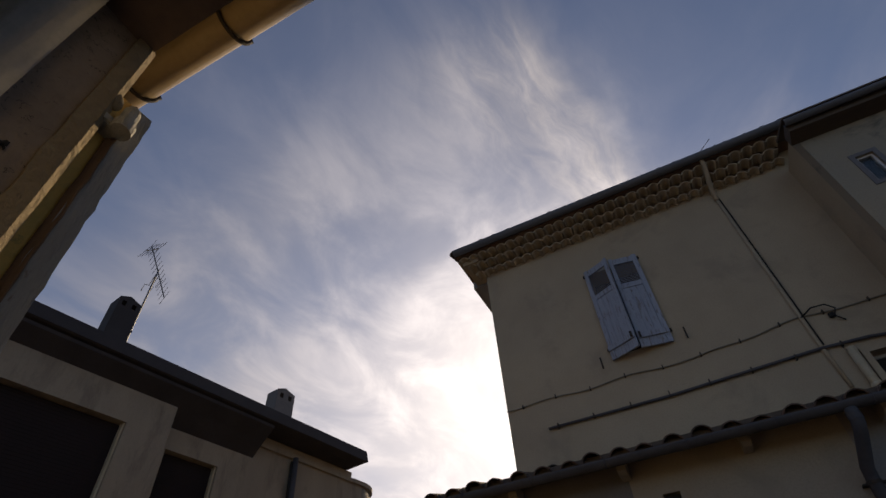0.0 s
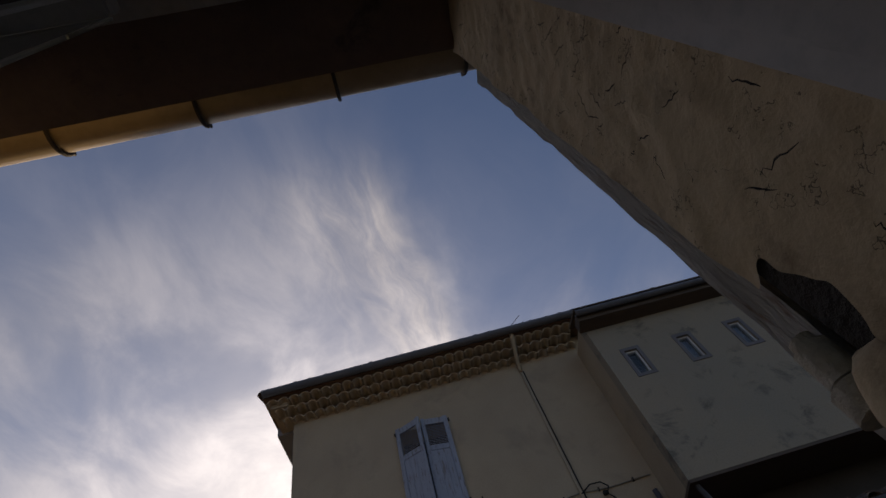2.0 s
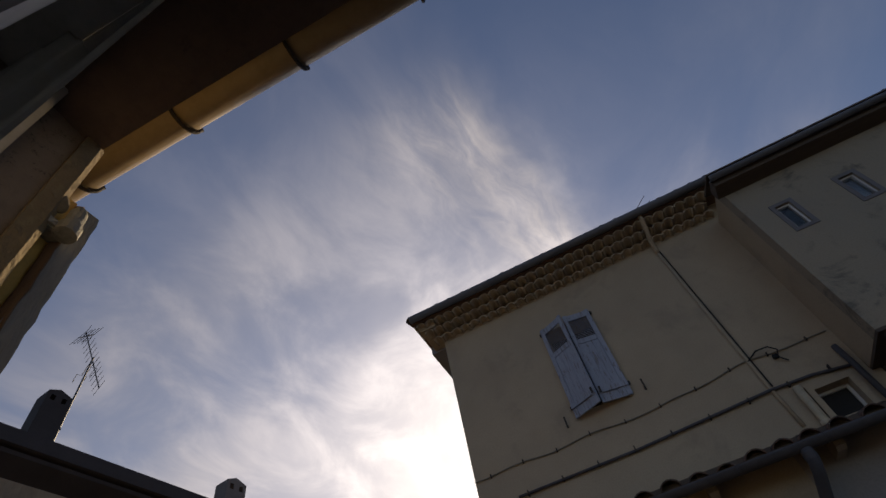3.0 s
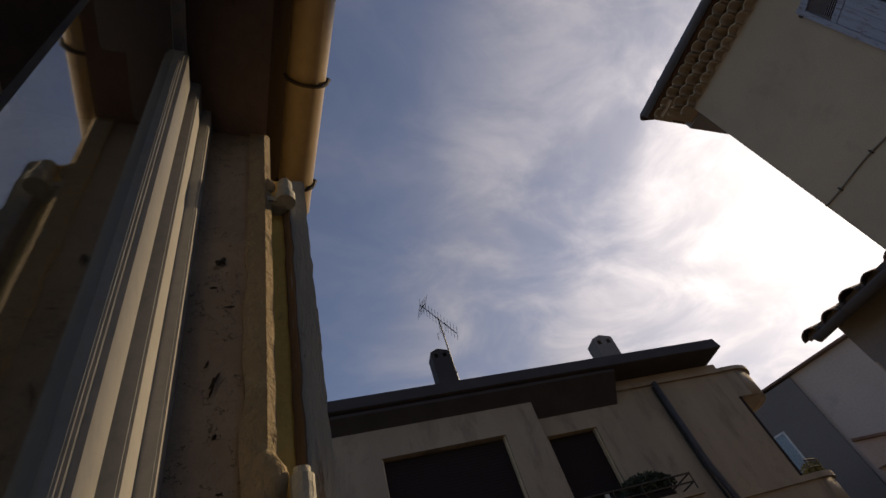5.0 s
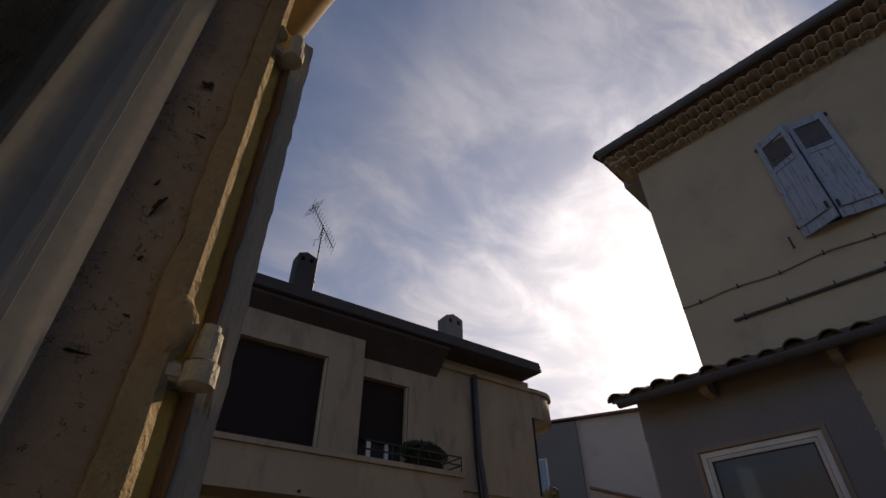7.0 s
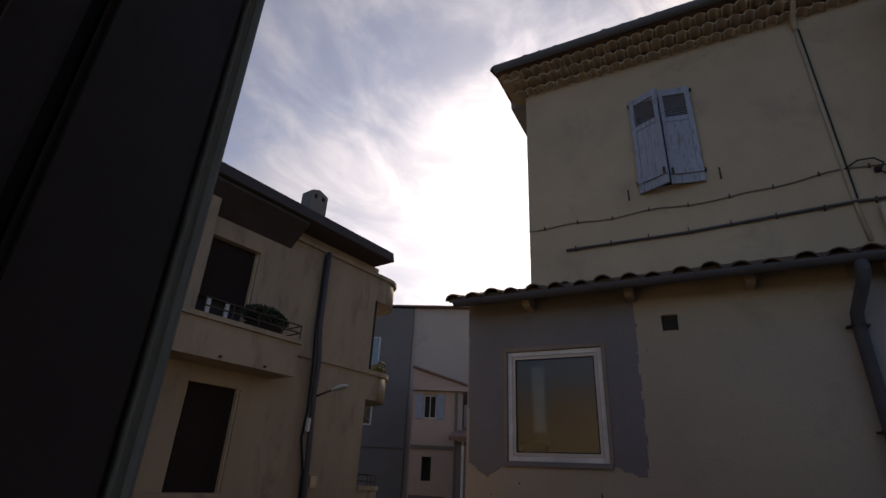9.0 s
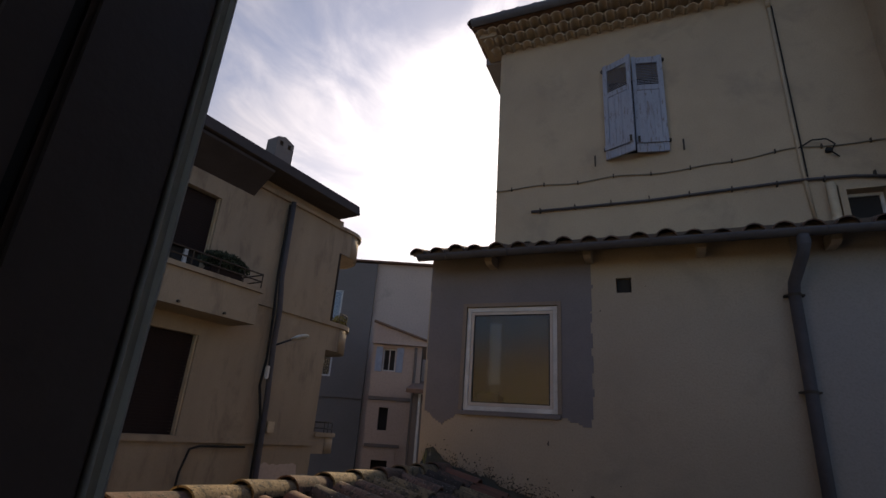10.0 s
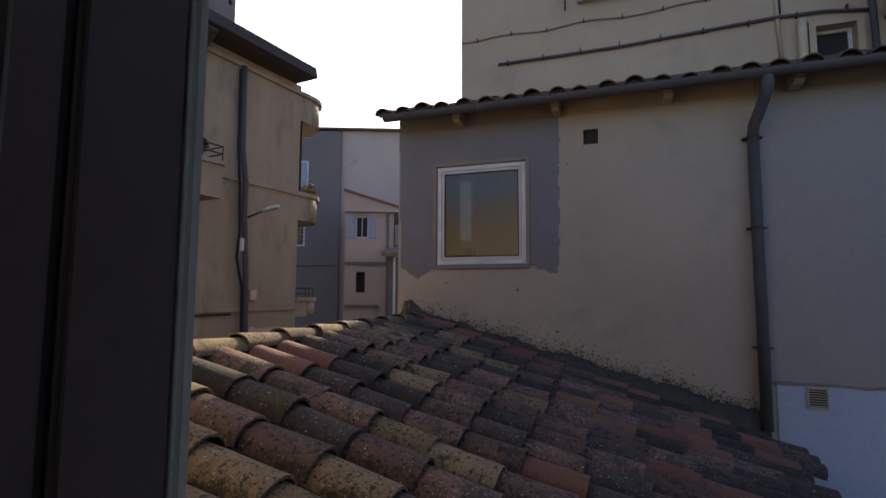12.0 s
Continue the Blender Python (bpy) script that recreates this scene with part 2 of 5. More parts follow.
M_GUT_BEIGE = surface("beige_coated_gutter", (0.43, 0.325, 0.205), (0.36, 0.27, 0.165), big=5, fine=30, rough=0.45, bump=0.08, stain=(0.30, 0.20, 0.10), stain_at=(0.60, 0.75), stain_scale=9)
M_PIPE_BEIGE = surface("beige_painted_pipe", (0.62, 0.50, 0.34), big=4, fine=30, rough=0.6, bump=0.1)
M_CABLE = surface("black_cable", (0.02, 0.02, 0.02), big=4, fine=30, rough=0.9, bump=0.0)
M_CABLE_GREY = surface("grey_cable", (0.27, 0.235, 0.18), big=4, fine=30, rough=0.7, bump=0.0)
M_SHUT_LILAC = surface("weathered_lilac_paint", (0.36, 0.38, 0.455), (0.31, 0.33, 0.40), big=4, fine=60, rough=0.75, bump=0.3, stain=(0.20, 0.17, 0.16), stain_at=(0.54, 0.62), stain_scale=12, stretch=(3, 3, 0.4))
M_SHUT_GREY = surface("peeling_grey_paint", (0.42, 0.41, 0.38), (0.34, 0.33, 0.31), big=6, fine=70, rough=0.8, bump=0.7, stain=(0.16, 0.10, 0.06), stain_at=(0.57, 0.63), stain_scale=16, stretch=(2, 2, 0.35))
M_SHUT_WOOD = surface("bare_brown_wood", (0.30, 0.18, 0.095), (0.20, 0.115, 0.06), big=8, fine=60, rough=0.85, bump=0.6, stretch=(6, 6, 0.4))
M_PVC = surface("white_upvc", (0.46, 0.44, 0.405), (0.425, 0.405, 0.375), big=3, fine=60, rough=0.35, bump=0.03)
# White plastic coloured dark brown, with its backlit shade in the base.
M_SASH_BACKLIT = surface("backlit_white_sash_edge", (0.105, 0.075, 0.067), (0.085, 0.062, 0.057), big=3, fine=60, rough=0.5, bump=0.05)
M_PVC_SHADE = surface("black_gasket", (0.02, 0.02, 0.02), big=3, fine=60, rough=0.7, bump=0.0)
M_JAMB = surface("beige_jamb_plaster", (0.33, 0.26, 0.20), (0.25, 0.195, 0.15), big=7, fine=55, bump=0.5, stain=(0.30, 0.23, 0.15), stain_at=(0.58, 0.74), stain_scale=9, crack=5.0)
# Paler and yellower base than M_JAMB, for the right jamb.
M_JAMB_PALE = surface("pale_yellow_beige_plaster", (0.63, 0.51, 0.335), (0.53, 0.425, 0.28), big=7, fine=55, bump=0.3, stain=(0.27, 0.20, 0.13), stain_at=(0.56, 0.72), stain_scale=12, crack=6.0)
M_TRIM = surface("yellow_corner_plaster", (0.39, 0.285, 0.155), (0.31, 0.23, 0.13), big=6, fine=70, bump=0.8, stain=(0.40, 0.31, 0.17), stain_at=(0.55, 0.62), stain_scale=18)
M_YELLOW = surface("yellow_facade_paint", (0.46, 0.375, 0.22), (0.41, 0.33, 0.19), big=2, fine=50, bump=0.3)
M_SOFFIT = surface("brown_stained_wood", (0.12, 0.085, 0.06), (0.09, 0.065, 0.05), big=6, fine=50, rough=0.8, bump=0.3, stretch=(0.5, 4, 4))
M_IRON = surface("rusty_iron", (0.06, 0.045, 0.035), big=20, fine=80, rough=0.8, bump=0.3)
M_PINTLE = surface("painted_iron_pintle", (0.55, 0.51, 0.42), (0.45, 0.41, 0.33), big=20, fine=80, rough=0.7, bump=0.5)
# Near-black paint for unlit rooms and depths behind openings.
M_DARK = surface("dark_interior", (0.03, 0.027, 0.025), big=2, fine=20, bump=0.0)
M_ROOM = surface("room_paint", (0.66, 0.56, 0.49), big=1, fine=30, bump=0.1)
M_GROUND = surface("asphalt", (0.055, 0.055, 0.055), big=0.5, fine=30, bump=0.4)
M_LEAF = surface("balcony_foliage", (0.036, 0.05, 0.026), (0.025, 0.035, 0.02), big=8, fine=40, bump=0.2)
M_LEAF_DRY = surface("yellowing_foliage", (0.22, 0.20, 0.06), (0.14, 0.15, 0.05), big=8, fine=40, bump=0.2)
M_FRAME_CREAM = surface("cream_window_paint", (0.60, 0.53, 0.47), (0.54, 0.475, 0.42), big=3, fine=40, bump=0.1)
M_WHITE = surface("white_paint", (0.72, 0.71, 0.69), big=3, fine=40, bump=0.1)
M_BLUESHUT = surface("pale_blue_shutter", (0.40, 0.47, 0.60), big=3, fine=40, bump=0.2)
M_ANT = surface("grey_aluminium", (0.10, 0.10, 0.11), big=5, fine=40, rough=0.5, bump=0.0)
M_BROWNBEIGE = surface("brownish_cement", (0.27, 0.21, 0.165), (0.22, 0.175, 0.14), big=4, fine=50, bump=0.4)
M_CURTAIN = surface("yellowish_curtain", (0.22, 0.21, 0.165), (0.14, 0.135, 0.115), big=2.2, fine=14, bump=0.2, stretch=(3, 3, 0.5))
M_GLASS = glass("window_glass")
M_GLASS_DIM = glass("annex_glass", (0.85, 0.9, 0.88))
M_GLASS_DIM.node_tree.nodes["Principled BSDF"].inputs["Roughness"].default_value = 0.22
M_ANNEX_GREY = surface("greyish_render", (0.33, 0.292, 0.268), (0.29, 0.26, 0.245), big=0.8, fine=50, bump=0.3, stain=(0.25, 0.24, 0.23), stain_at=(0.6, 0.8), stain_scale=1.3)
# Brown for the render chips and for the shade painted under the bay.
M_BROWN_SHADE_CHIP = surface("brown_shade_and_chip", (0.07, 0.055, 0.045), big=1.5, fine=30, bump=0.2)
M_LINTEL = surface("brown_stained_lintel", (0.225, 0.15, 0.115), (0.165, 0.11, 0.088), big=5, fine=50, rough=0.8, bump=0.35, stain=(0.09, 0.06, 0.05), stain_at=(0.62, 0.70), stain_scale=8)
# Yellow base raised to carry direct sun on the strip by the shutter.
M_SUNLIT_YELLOW = surface("sunlit_yellow", (0.88, 0.58, 0.16), (0.80, 0.50, 0.13), big=5, fine=60, bump=0.4, stain=(0.42, 0.28, 0.10), stain_at=(0.64, 0.70), stain_scale=14)
# Dark chips and cracks; base lowered further to paint shade into the hollow.
M_CHIP_AND_SHADE = surface("chip_and_hollow_shade", (0.026, 0.020, 0.015), big=20, fine=90, bump=0.8)


# ---- helpers ----
def part(name, bm, mat, parent=None, label="", smooth=False):
    me = bpy.data.meshes.new(name)
    bm.normal_update()
    bm.to_mesh(me)
    bm.free()
    me.materials.append(mat)
    if smooth:
        me.polygons.foreach_set("use_smooth", [True] * len(me.polygons))
    ob = new(name, me)
    if parent is not None:
        ob.parent = parent
    if label:
        ob["label"] = label
    return ob


def thing(name, label, category, group="", kind="", at=(0, 0, 0)):
    ob = new(name)
    ob.location = at
    ob.empty_display_size = 0.1
    return tagged(ob, label, category, group, kind)


def box(x0, x1, y0, y1, z0, z1, bm=None, m=None, bevel=0.0):
    own = bmesh.new()
    vs = [own.verts.new((x, y, z)) for z in (z0, z1) for y in (y0, y1) for x in (x0, x1)]
    for f in ((0, 2, 3, 1), (4, 5, 7, 6), (0, 1, 5, 4), (2, 6, 7, 3), (0, 4, 6, 2), (1, 3, 7, 5)):
        own.faces.new([vs[i] for i in f])
    if bevel:
        bmesh.ops.bevel(own, geom=own.edges[:], offset=bevel, segments=2, affect="EDGES")
    if m is not None:
        own.transform(m)
    if bm is None:
        return own
    join(bm, own)
    return bm


def join(bm, other):
    me = bpy.data.meshes.new("tmp")
    other.to_mesh(me)
    other.free()
    bm.from_mesh(me)
    bpy.data.meshes.remove(me)
    return bm


def tube(points, r, seg=10, bm=None, cap=True):
    """A round bar along points."""
    bm = bm or bmesh.new()
    pts = [Vector(p) for p in points]
    rings = []
    for i, p in enumerate(pts):
        d = (pts[min(i + 1, len(pts) - 1)] - pts[max(i - 1, 0)]).normalized()
        a = d.orthogonal().normalized() if i == 0 else (rings_a - d * rings_a.dot(d)).normalized()
        rings_a = a
        b = d.cross(a)
        rings.append([bm.verts.new(p + r * (math.cos(k * 2 * math.pi / seg) * a + math.sin(k * 2 * math.pi / seg) * b)) for k in range(seg)])
    for r0, r1 in zip(rings, rings[1:]):
        for k in range(seg):
            bm.faces.new((r0[k], r0[(k + 1) % seg], r1[(k + 1) % seg], r1[k]))
    if cap:
        bm.faces.new(rings[0][::-1])
        bm.faces.new(rings[-1])
    return bm


def profile(pts, path, bm=None):
    """Sweeps a closed (y, z) outline straight along x from path[0] to path[1]."""
    bm = bm or bmesh.new()
    a = [bm.verts.new((path[0], y, z)) for y, z in pts]
    b = [bm.verts.new((path[1], y, z)) for y, z in pts]
    k = len(pts)
    for i in range(k):
        bm.faces.new((a[i], a[(i + 1) % k], b[(i + 1) % k], b[i]))
    bm.faces.new(a[::-1])
    bm.faces.new(b)
    return bm


def half_gutter(y, z, r, t=0.004, seg=12):
    o = [(y - r * math.cos(math.pi * k / seg), z - r * math.sin(math.pi * k / seg)) for k in range(seg + 1)]
    i = [(y - (r - t) * math.cos(math.pi * k / seg), z - (r - t) * math.sin(math.pi * k / seg)) for k in range(seg + 1)]
    return o + i[::-1]


def pierced(u0, u1, z0, z1, v0, v1, holes, m=None):
    """A wall slab in u (along), v (through), z with rectangular openings (u0, u1, z0, z1)."""
    us = sorted({u0, u1, *[h[0] for h in holes], *[h[1] for h in holes]})
    zs = sorted({z0, z1, *[h[2] for h in holes], *[h[3] for h in holes]})
    us = [u for u in us if u0 <= u <= u1]
    zs = [z for z in zs if z0 <= z <= z1]
    full = {}
    for i in range(len(us) - 1):
        for j in range(len(zs) - 1):
            cu, cz = (us[i] + us[i + 1]) / 2, (zs[j] + zs[j + 1]) / 2
            full[i, j] = not any(h[0] < cu < h[1] and h[2] < cz < h[3] for h in holes)
    bm = bmesh.new()
    for (i, j), f in full.items():
        if not f:
            continue
        a, b, c, d = us[i], us[i + 1], zs[j], zs[j + 1]
        quads = [((a, v0, c), (b, v0, c), (b, v0, d), (a, v0, d)), ((a, v1, c), (a, v1, d), (b, v1, d), (b, v1, c))]
        if not full.get((i - 1, j)):
            quads.append(((a, v0, c), (a, v0, d), (a, v1, d), (a, v1, c)))
        if not full.get((i + 1, j)):
            quads.append(((b, v0, c), (b, v1, c), (b, v1, d), (b, v0, d)))
        if not full.get((i, j - 1)):
            quads.append(((a, v0, c), (a, v1, c), (b, v1, c), (b, v0, c)))
        if not full.get((i, j + 1)):
            quads.append(((a, v0, d), (b, v0, d), (b, v1, d), (a, v1, d)))
        for q in quads:
            bm.faces.new([bm.verts.new(p) for p in q])
    bmesh.ops.remove_doubles(bm, verts=bm.verts[:], dist=1e-5)
    bmesh.ops.recalc_face_normals(bm, faces=bm.faces[:])
    if m is not None:
        bm.transform(m)
    return bm


def canal_tile(length, r0, r1, t=0.012, seg=8, under=False):
    """A half-round clay tile along x, from its head at 0 to its tail at length."""
    bm = bmesh.new()
    rows = []
    s = -1 if under else 1
    for x, r in ((0, r0), (length, r1)):
        for rr in (r, r - t):
            rows.append([bm.verts.new((x, rr * math.cos(math.pi * k / seg), s * rr * math.sin(math.pi * k / seg) * 0.85)) for k in range(seg + 1)])
    ho, hi, to, ti = rows
    for k in range(seg):
        bm.faces.new((ho[k], ho[k + 1], to[k + 1], to[k]))
        bm.faces.new((hi[k], ti[k], ti[k + 1], hi[k + 1]))
        bm.faces.new((to[k], to[k + 1], ti[k + 1], ti[k]))
        bm.faces.new((ho[k], hi[k], hi[k + 1], ho[k + 1]))
    for k in (0, seg):
        bm.faces.new((ho[k], to[k], ti[k], hi[k]))
    bmesh.ops.recalc_face_normals(bm, faces=bm.faces[:])
    return bm


def mesh_of(bm, name, mat):
    me = bpy.data.meshes.new(name)
    bm.to_mesh(me)
    bm.free()
    me.materials.append(mat)
    me.polygons.foreach_set("use_smooth", [True] * len(me.polygons))
    me.set_sharp_from_angle(angle=radians(40))
    return me


def rough_edge(bm, amount, scale, seed=0.0):
    """Makes a mesh's points uneven."""
    for v in bm.verts:
        d = noise.noise_vector(v.co * scale + Vector((seed, seed * 2, 0)))
        v.co += d * amount
    return bm


# ---- ground ----
gm = bmesh.new()
bmesh.ops.create_grid(gm, x_segments=8, y_segments=8, size=2000)
tagged(part("ground", gm, M_GROUND), "grey asphalt street between the houses", "ground", kind="structure")

# ---- the house with the window the camera looks out of ----
FY = -0.35                          # outer face of its wall
JL, JR = -0.02, 0.98                # jambs
SILL, HEAD = 7.05, 8.80
# Left end past -6 is unseen, added to keep sky off the corner house.
w = part("wall_south", pierced(-9.2, 5.0, 0.0, 9.36, -0.82, FY, [(JL, JR, SILL, HEAD)]), M_YELLOW)
tagged(w, "yellow painted house wall with a window opening", "wall", kind="structure")
for nm, b in (("wall_left", (-4.0, -3.8, -5.0, -0.82, 6.2, 9.36)), ("wall_right", (4.0, 4.2, -5.0, -0.82, 6.2, 9.36))):
    tagged(part(nm, box(*b), M_ROOM), "plain painted room wall", "wall", kind="structure")
# Unseen wall; its opening is added to brighten the sash from behind.
tagged(part("wall_back", pierced(-4.0, 4.2, 6.2, 9.36, -5.2, -5.0, [(-3.4, 3.6, 6.3, 9.2)]), M_ROOM), "unseen room wall with an opening added to let light in", "wall", kind="structure")
tagged(part("floor", box(-4.0, 4.2, -5.2, -0.82, 6.0, 6.2), M_ROOM), "plain room floor", "floor", kind="structure")
tagged(part("ceiling", box(-4.0, 4.2, -5.2, -0.82, 9.36, 9.5), M_ROOM), "plain room ceiling", "ceiling", kind="structure")
# Roof and eaves board follow the wall's added unseen end.
tagged(part("roof", box(-9.2, 5.0, -5.4, -0.24, 9.52, 9.62), M_ROOFTILE_FAR), "tiled roof of the house above the gutter", "roof", kind="structure")
tagged(part("trim", box(-9.2, 5.0, -0.80, -0.262, 9.37, 9.51), M_SOFFIT), "brown wooden eaves board behind the gutter", "eaves", kind="structure")

# plaster skin of the reveals, slightly uneven
lin = thing("window_reveal", "cracked beige plaster reveal round the window opening", "reveal", kind="structure")


def sheet(axis, at, a0, a1, b0, b1, na, nb, amp, seed, t=0.008, sign=1):
    bm = bmesh.new()
    grid = []
    for i in range(na + 1):
        row = []
        for j in range(nb + 1):
            a, b = a0 + (a1 - a0) * i / na, b0 + (b1 - b0) * j / nb
            h = at + sign * (t + amp * noise.noise(Vector((a * 9 + seed, b * 9, seed))) + amp * 0.5 * noise.noise(Vector((a * 40, b * 40, seed))))
            row.append(bm.verts.new({"x": (h, a, b), "z": (a, b, h)}[axis]))
        grid.append(row)
    for i in range(na):
        for j in range(nb):
            bm.faces.new((grid[i][j], grid[i + 1][j], grid[i + 1][j + 1], grid[i][j + 1]))
    bmesh.ops.recalc_face_normals(bm, faces=bm.faces[:])
    return bm


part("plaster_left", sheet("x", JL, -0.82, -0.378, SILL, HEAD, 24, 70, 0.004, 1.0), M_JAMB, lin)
def chip(x, y, z, ry, rz, seed, sgn):
    bm = bmesh.new()
    c = bm.verts.new((x + sgn * 0.003, y, z))
    ring = []
    for k in range(18):
        a = k * math.pi / 9
        r = 0.55 + 0.6 * noise.noise(Vector((math.cos(a) * 1.7 + seed, math.sin(a) * 1.7, seed)))
        ring.append(bm.verts.new((x, y + ry * r * math.cos(a) + 0.25 * rz * r * math.sin(a), z + rz * r * math.sin(a))))
    for k in range(18):
        bm.faces.new((c, ring[k], ring[(k + 1) % 18]))
    bmesh.ops.recalc_face_normals(bm, faces=bm.faces[:])
    part("chip", bm, M_CHIP_AND_SHADE, lin, "dark chip in the plaster")


for k, (cy, cz, a, b) in enumerate(((-0.416, 8.361, 0.017, 0.013), (-0.414, 8.127, 0.007, 0.024), (-0.425, 8.155, 0.005, 0.009), (-0.40, 8.26, 0.012, 0.004),
                                    (-0.425, 8.30, 0.010, 0.003), (-0.41, 8.05, 0.004, 0.006), (-0.43, 7.93, 0.022, 0.003), (-0.40, 7.98, 0.006, 0.004), (-0.44, 7.80, 0.005, 0.012))):
    chip(JL + 0.013, cy, cz, a, b, k * 3.7, 1)
part("lintel", sheet("z", HEAD, JL, JR, -0.82, FY + 0.004, 50, 24, 0.003, 7.0, sign=-1), M_LINTEL, lin, "brown stained lintel underside")
tb = bmesh.new()
for s_ in range(60):
    z0 = SILL + (HEAD - SILL) * s_ / 60
    z1 = SILL + (HEAD - SILL) * (s_ + 1) / 60
    ya = -0.380 + 0.006 * noise.noise(Vector((0, 0, z0 * 14)))
    yb = -0.380 + 0.006 * noise.noise(Vector((0, 0, z1 * 14)))
    xo0 = 0.016 + 0.005 * noise.noise(Vector((3, 0, z0 * 18)))
    xo1 = 0.016 + 0.005 * noise.noise(Vector((3, 0, z1 * 18)))
    ring0 = [(JL - 0.02, ya, z0), (JL + xo0, ya, z0), (JL + xo0, FY, z0), (JL + xo0 * 0.3, FY + 0.012, z0), (JL - 0.03, FY + 0.012, z0)]
    ring1 = [(JL - 0.02, yb, z1), (JL + xo1, yb, z1), (JL + xo1, FY, z1), (JL + xo1 * 0.3, FY + 0.012, z1), (JL - 0.03, FY + 0.012, z1)]
    a = [tb.verts.new(p) for p in ring0]
    b = [tb.verts.new(p) for p in ring1]
    for k in range(4):
        tb.faces.new((a[k], a[k + 1], b[k + 1], b[k]))
bmesh.ops.recalc_face_normals(tb, faces=tb.faces[:])
# Added strip that stands for sunlit yellow showing beside the shutter.
qs = box(JL - 0.08, JL - 0.022, FY + 0.0125, -0.312, SILL, HEAD - 0.14)
bmesh.ops.subdivide_edges(qs, edges=[e for e in qs.edges if abs(e.verts[0].co.z - e.verts[1].co.z) > 0.5], cuts=80)
part("corner_stop", rough_edge(qs, 0.003, 30, 5), M_SUNLIT_YELLOW, lin, "added yellow strip behind the shutter, sunlight painted into its colour")
part("corner_bead", tb, M_TRIM, lin, "yellow chipped plaster corner")
# right jamb with a broken-out hollow round the pintle
HZ, HYC = 7.905, -0.349
rj = sheet("x", JR, -0.82, FY + 0.012, SILL, HEAD, 130, 260, 0.005, 4.0, sign=-1)
kill = [f for f in rj.faces if ((f.calc_center_median().y - HYC) / 0.026) ** 2 + ((f.calc_center_median().z - HZ) / 0.056) ** 2
        < 1 + 0.55 * noise.noise(f.calc_center_median() * 28) + 0.5 * noise.noise(f.calc_center_median() * 90)]
bmesh.ops.delete(rj, geom=kill, context="FACES")
near_hole = [v for v in rj.verts if v.is_boundary and abs(v.co.y - HYC) < 0.04 and abs(v.co.z - HZ) < 0.09 and v.co.y < FY + 0.008]
for turn_ in range(3):
    spots_ = []
    for v in near_hole:
        nb = [e.other_vert(v).co for e in v.link_edges if e.is_boundary]
        spots_.append((v, sum(nb, Vector()) / len(nb)) if len(nb) == 2 else (v, v.co.copy()))
    for v, co in spots_:
        v.co = v.co.lerp(co, 0.6)
part("plaster_right", rj, M_JAMB_PALE, lin, "pale yellow-beige cracked plaster")
# Flush patch, near-black for the shade a deeper hollow would hold.
part("hollow", box(JR - 0.001, JR + 0.03, -0.386, FY + 0.004, 7.842, 7.968), M_CHIP_AND_SHADE, lin, "flush patch painted dark as shade where plaster broke out")

rc = random.Random(12)
for k in range(34):
    cy, cz = rc.uniform(-0.485, -0.372), rc.uniform(7.80, 8.72)
    ang, ln_ = radians(rc.choice((35, 50, 60, 75, 120)) + rc.uniform(-14, 14)), rc.uniform(0.008, 0.040)
    cm, pa, pb = bmesh.new(), [], []
    for q in range(8):
        f = q / 7 - 0.5
        wob = 0.004 * noise.noise(Vector((k * 3.0, q * 0.9, 0)))
        wd0 = 0.00045 * (1 - (2 * f) ** 2) * rc.uniform(0.5, 1.6) + 0.0002
        py, pz = cy + f * ln_ * math.cos(ang) - wob * math.sin(ang), cz + f * ln_ * math.sin(ang) + wob * math.cos(ang)
        pa.append(cm.verts.new((JR - 0.0155, py - wd0 * math.sin(ang), pz + wd0 * math.cos(ang))))
        pb.append(cm.verts.new((JR - 0.0155, py + wd0 * math.sin(ang), pz - wd0 * math.cos(ang))))
    for q in range(7):
        cm.faces.new((pa[q], pa[q + 1], pb[q + 1], pb[q]))
    part("crack", cm, M_CHIP_AND_SHADE, lin, "thin dark crack in the plaster")

# gutter along the eaves with its brackets and downpipe
g = thing("gutter", "beige half-round eaves gutter with wire brackets", "gutter", at=(0, 0, 9.3))
GY, GZ, GR = -0.213, 9.36, 0.062
part("trough", profile(half_gutter(GY, GZ - 9.3, GR), (-0.62, 2.2)), M_GUT_BEIGE, g, smooth=True)
br = bmesh.new()
arc = [(0, GY - (GR + 0.006) * math.cos(math.pi * k / 12), GZ - 9.3 - (GR + 0.006) * math.sin(math.pi * k / 12)) for k in range(13)]
arc += [(0, GY + GR + 0.012, GZ - 9.3 + 0.006), (0, GY + GR + 0.002, GZ - 9.3 + 0.014)]
tube(arc, 0.006, 6, br)
bme = mesh_of(br, "bracket", M_IRON)
for k in range(5):
    o = new("bracket", bme)
    o.parent = g
    o.location = (0.31 - 0.40 + 0.40 * (k - 1), 0, 0)
dpp = thing("downpipe", "yellow-beige round downpipe below the gutter end", "downpipe", at=(-0.60, -0.295, 0))
part("pipe", tube([(0, 0.080, 9.31), (0, 0.06, 9.24), (0, -0.01, 9.14), (0, -0.02, 9.05), (0, -0.02, 0.0)], 0.048, 16), M_GUT_BEIGE, dpp, smooth=True)
for z in (8.95, 8.55, 8.15, 7.6):
    part("collar", tube([(0, -0.02, z), (0, -0.02, z + 0.025)], 0.053, 16), M_GUT_BEIGE, dpp, smooth=True)


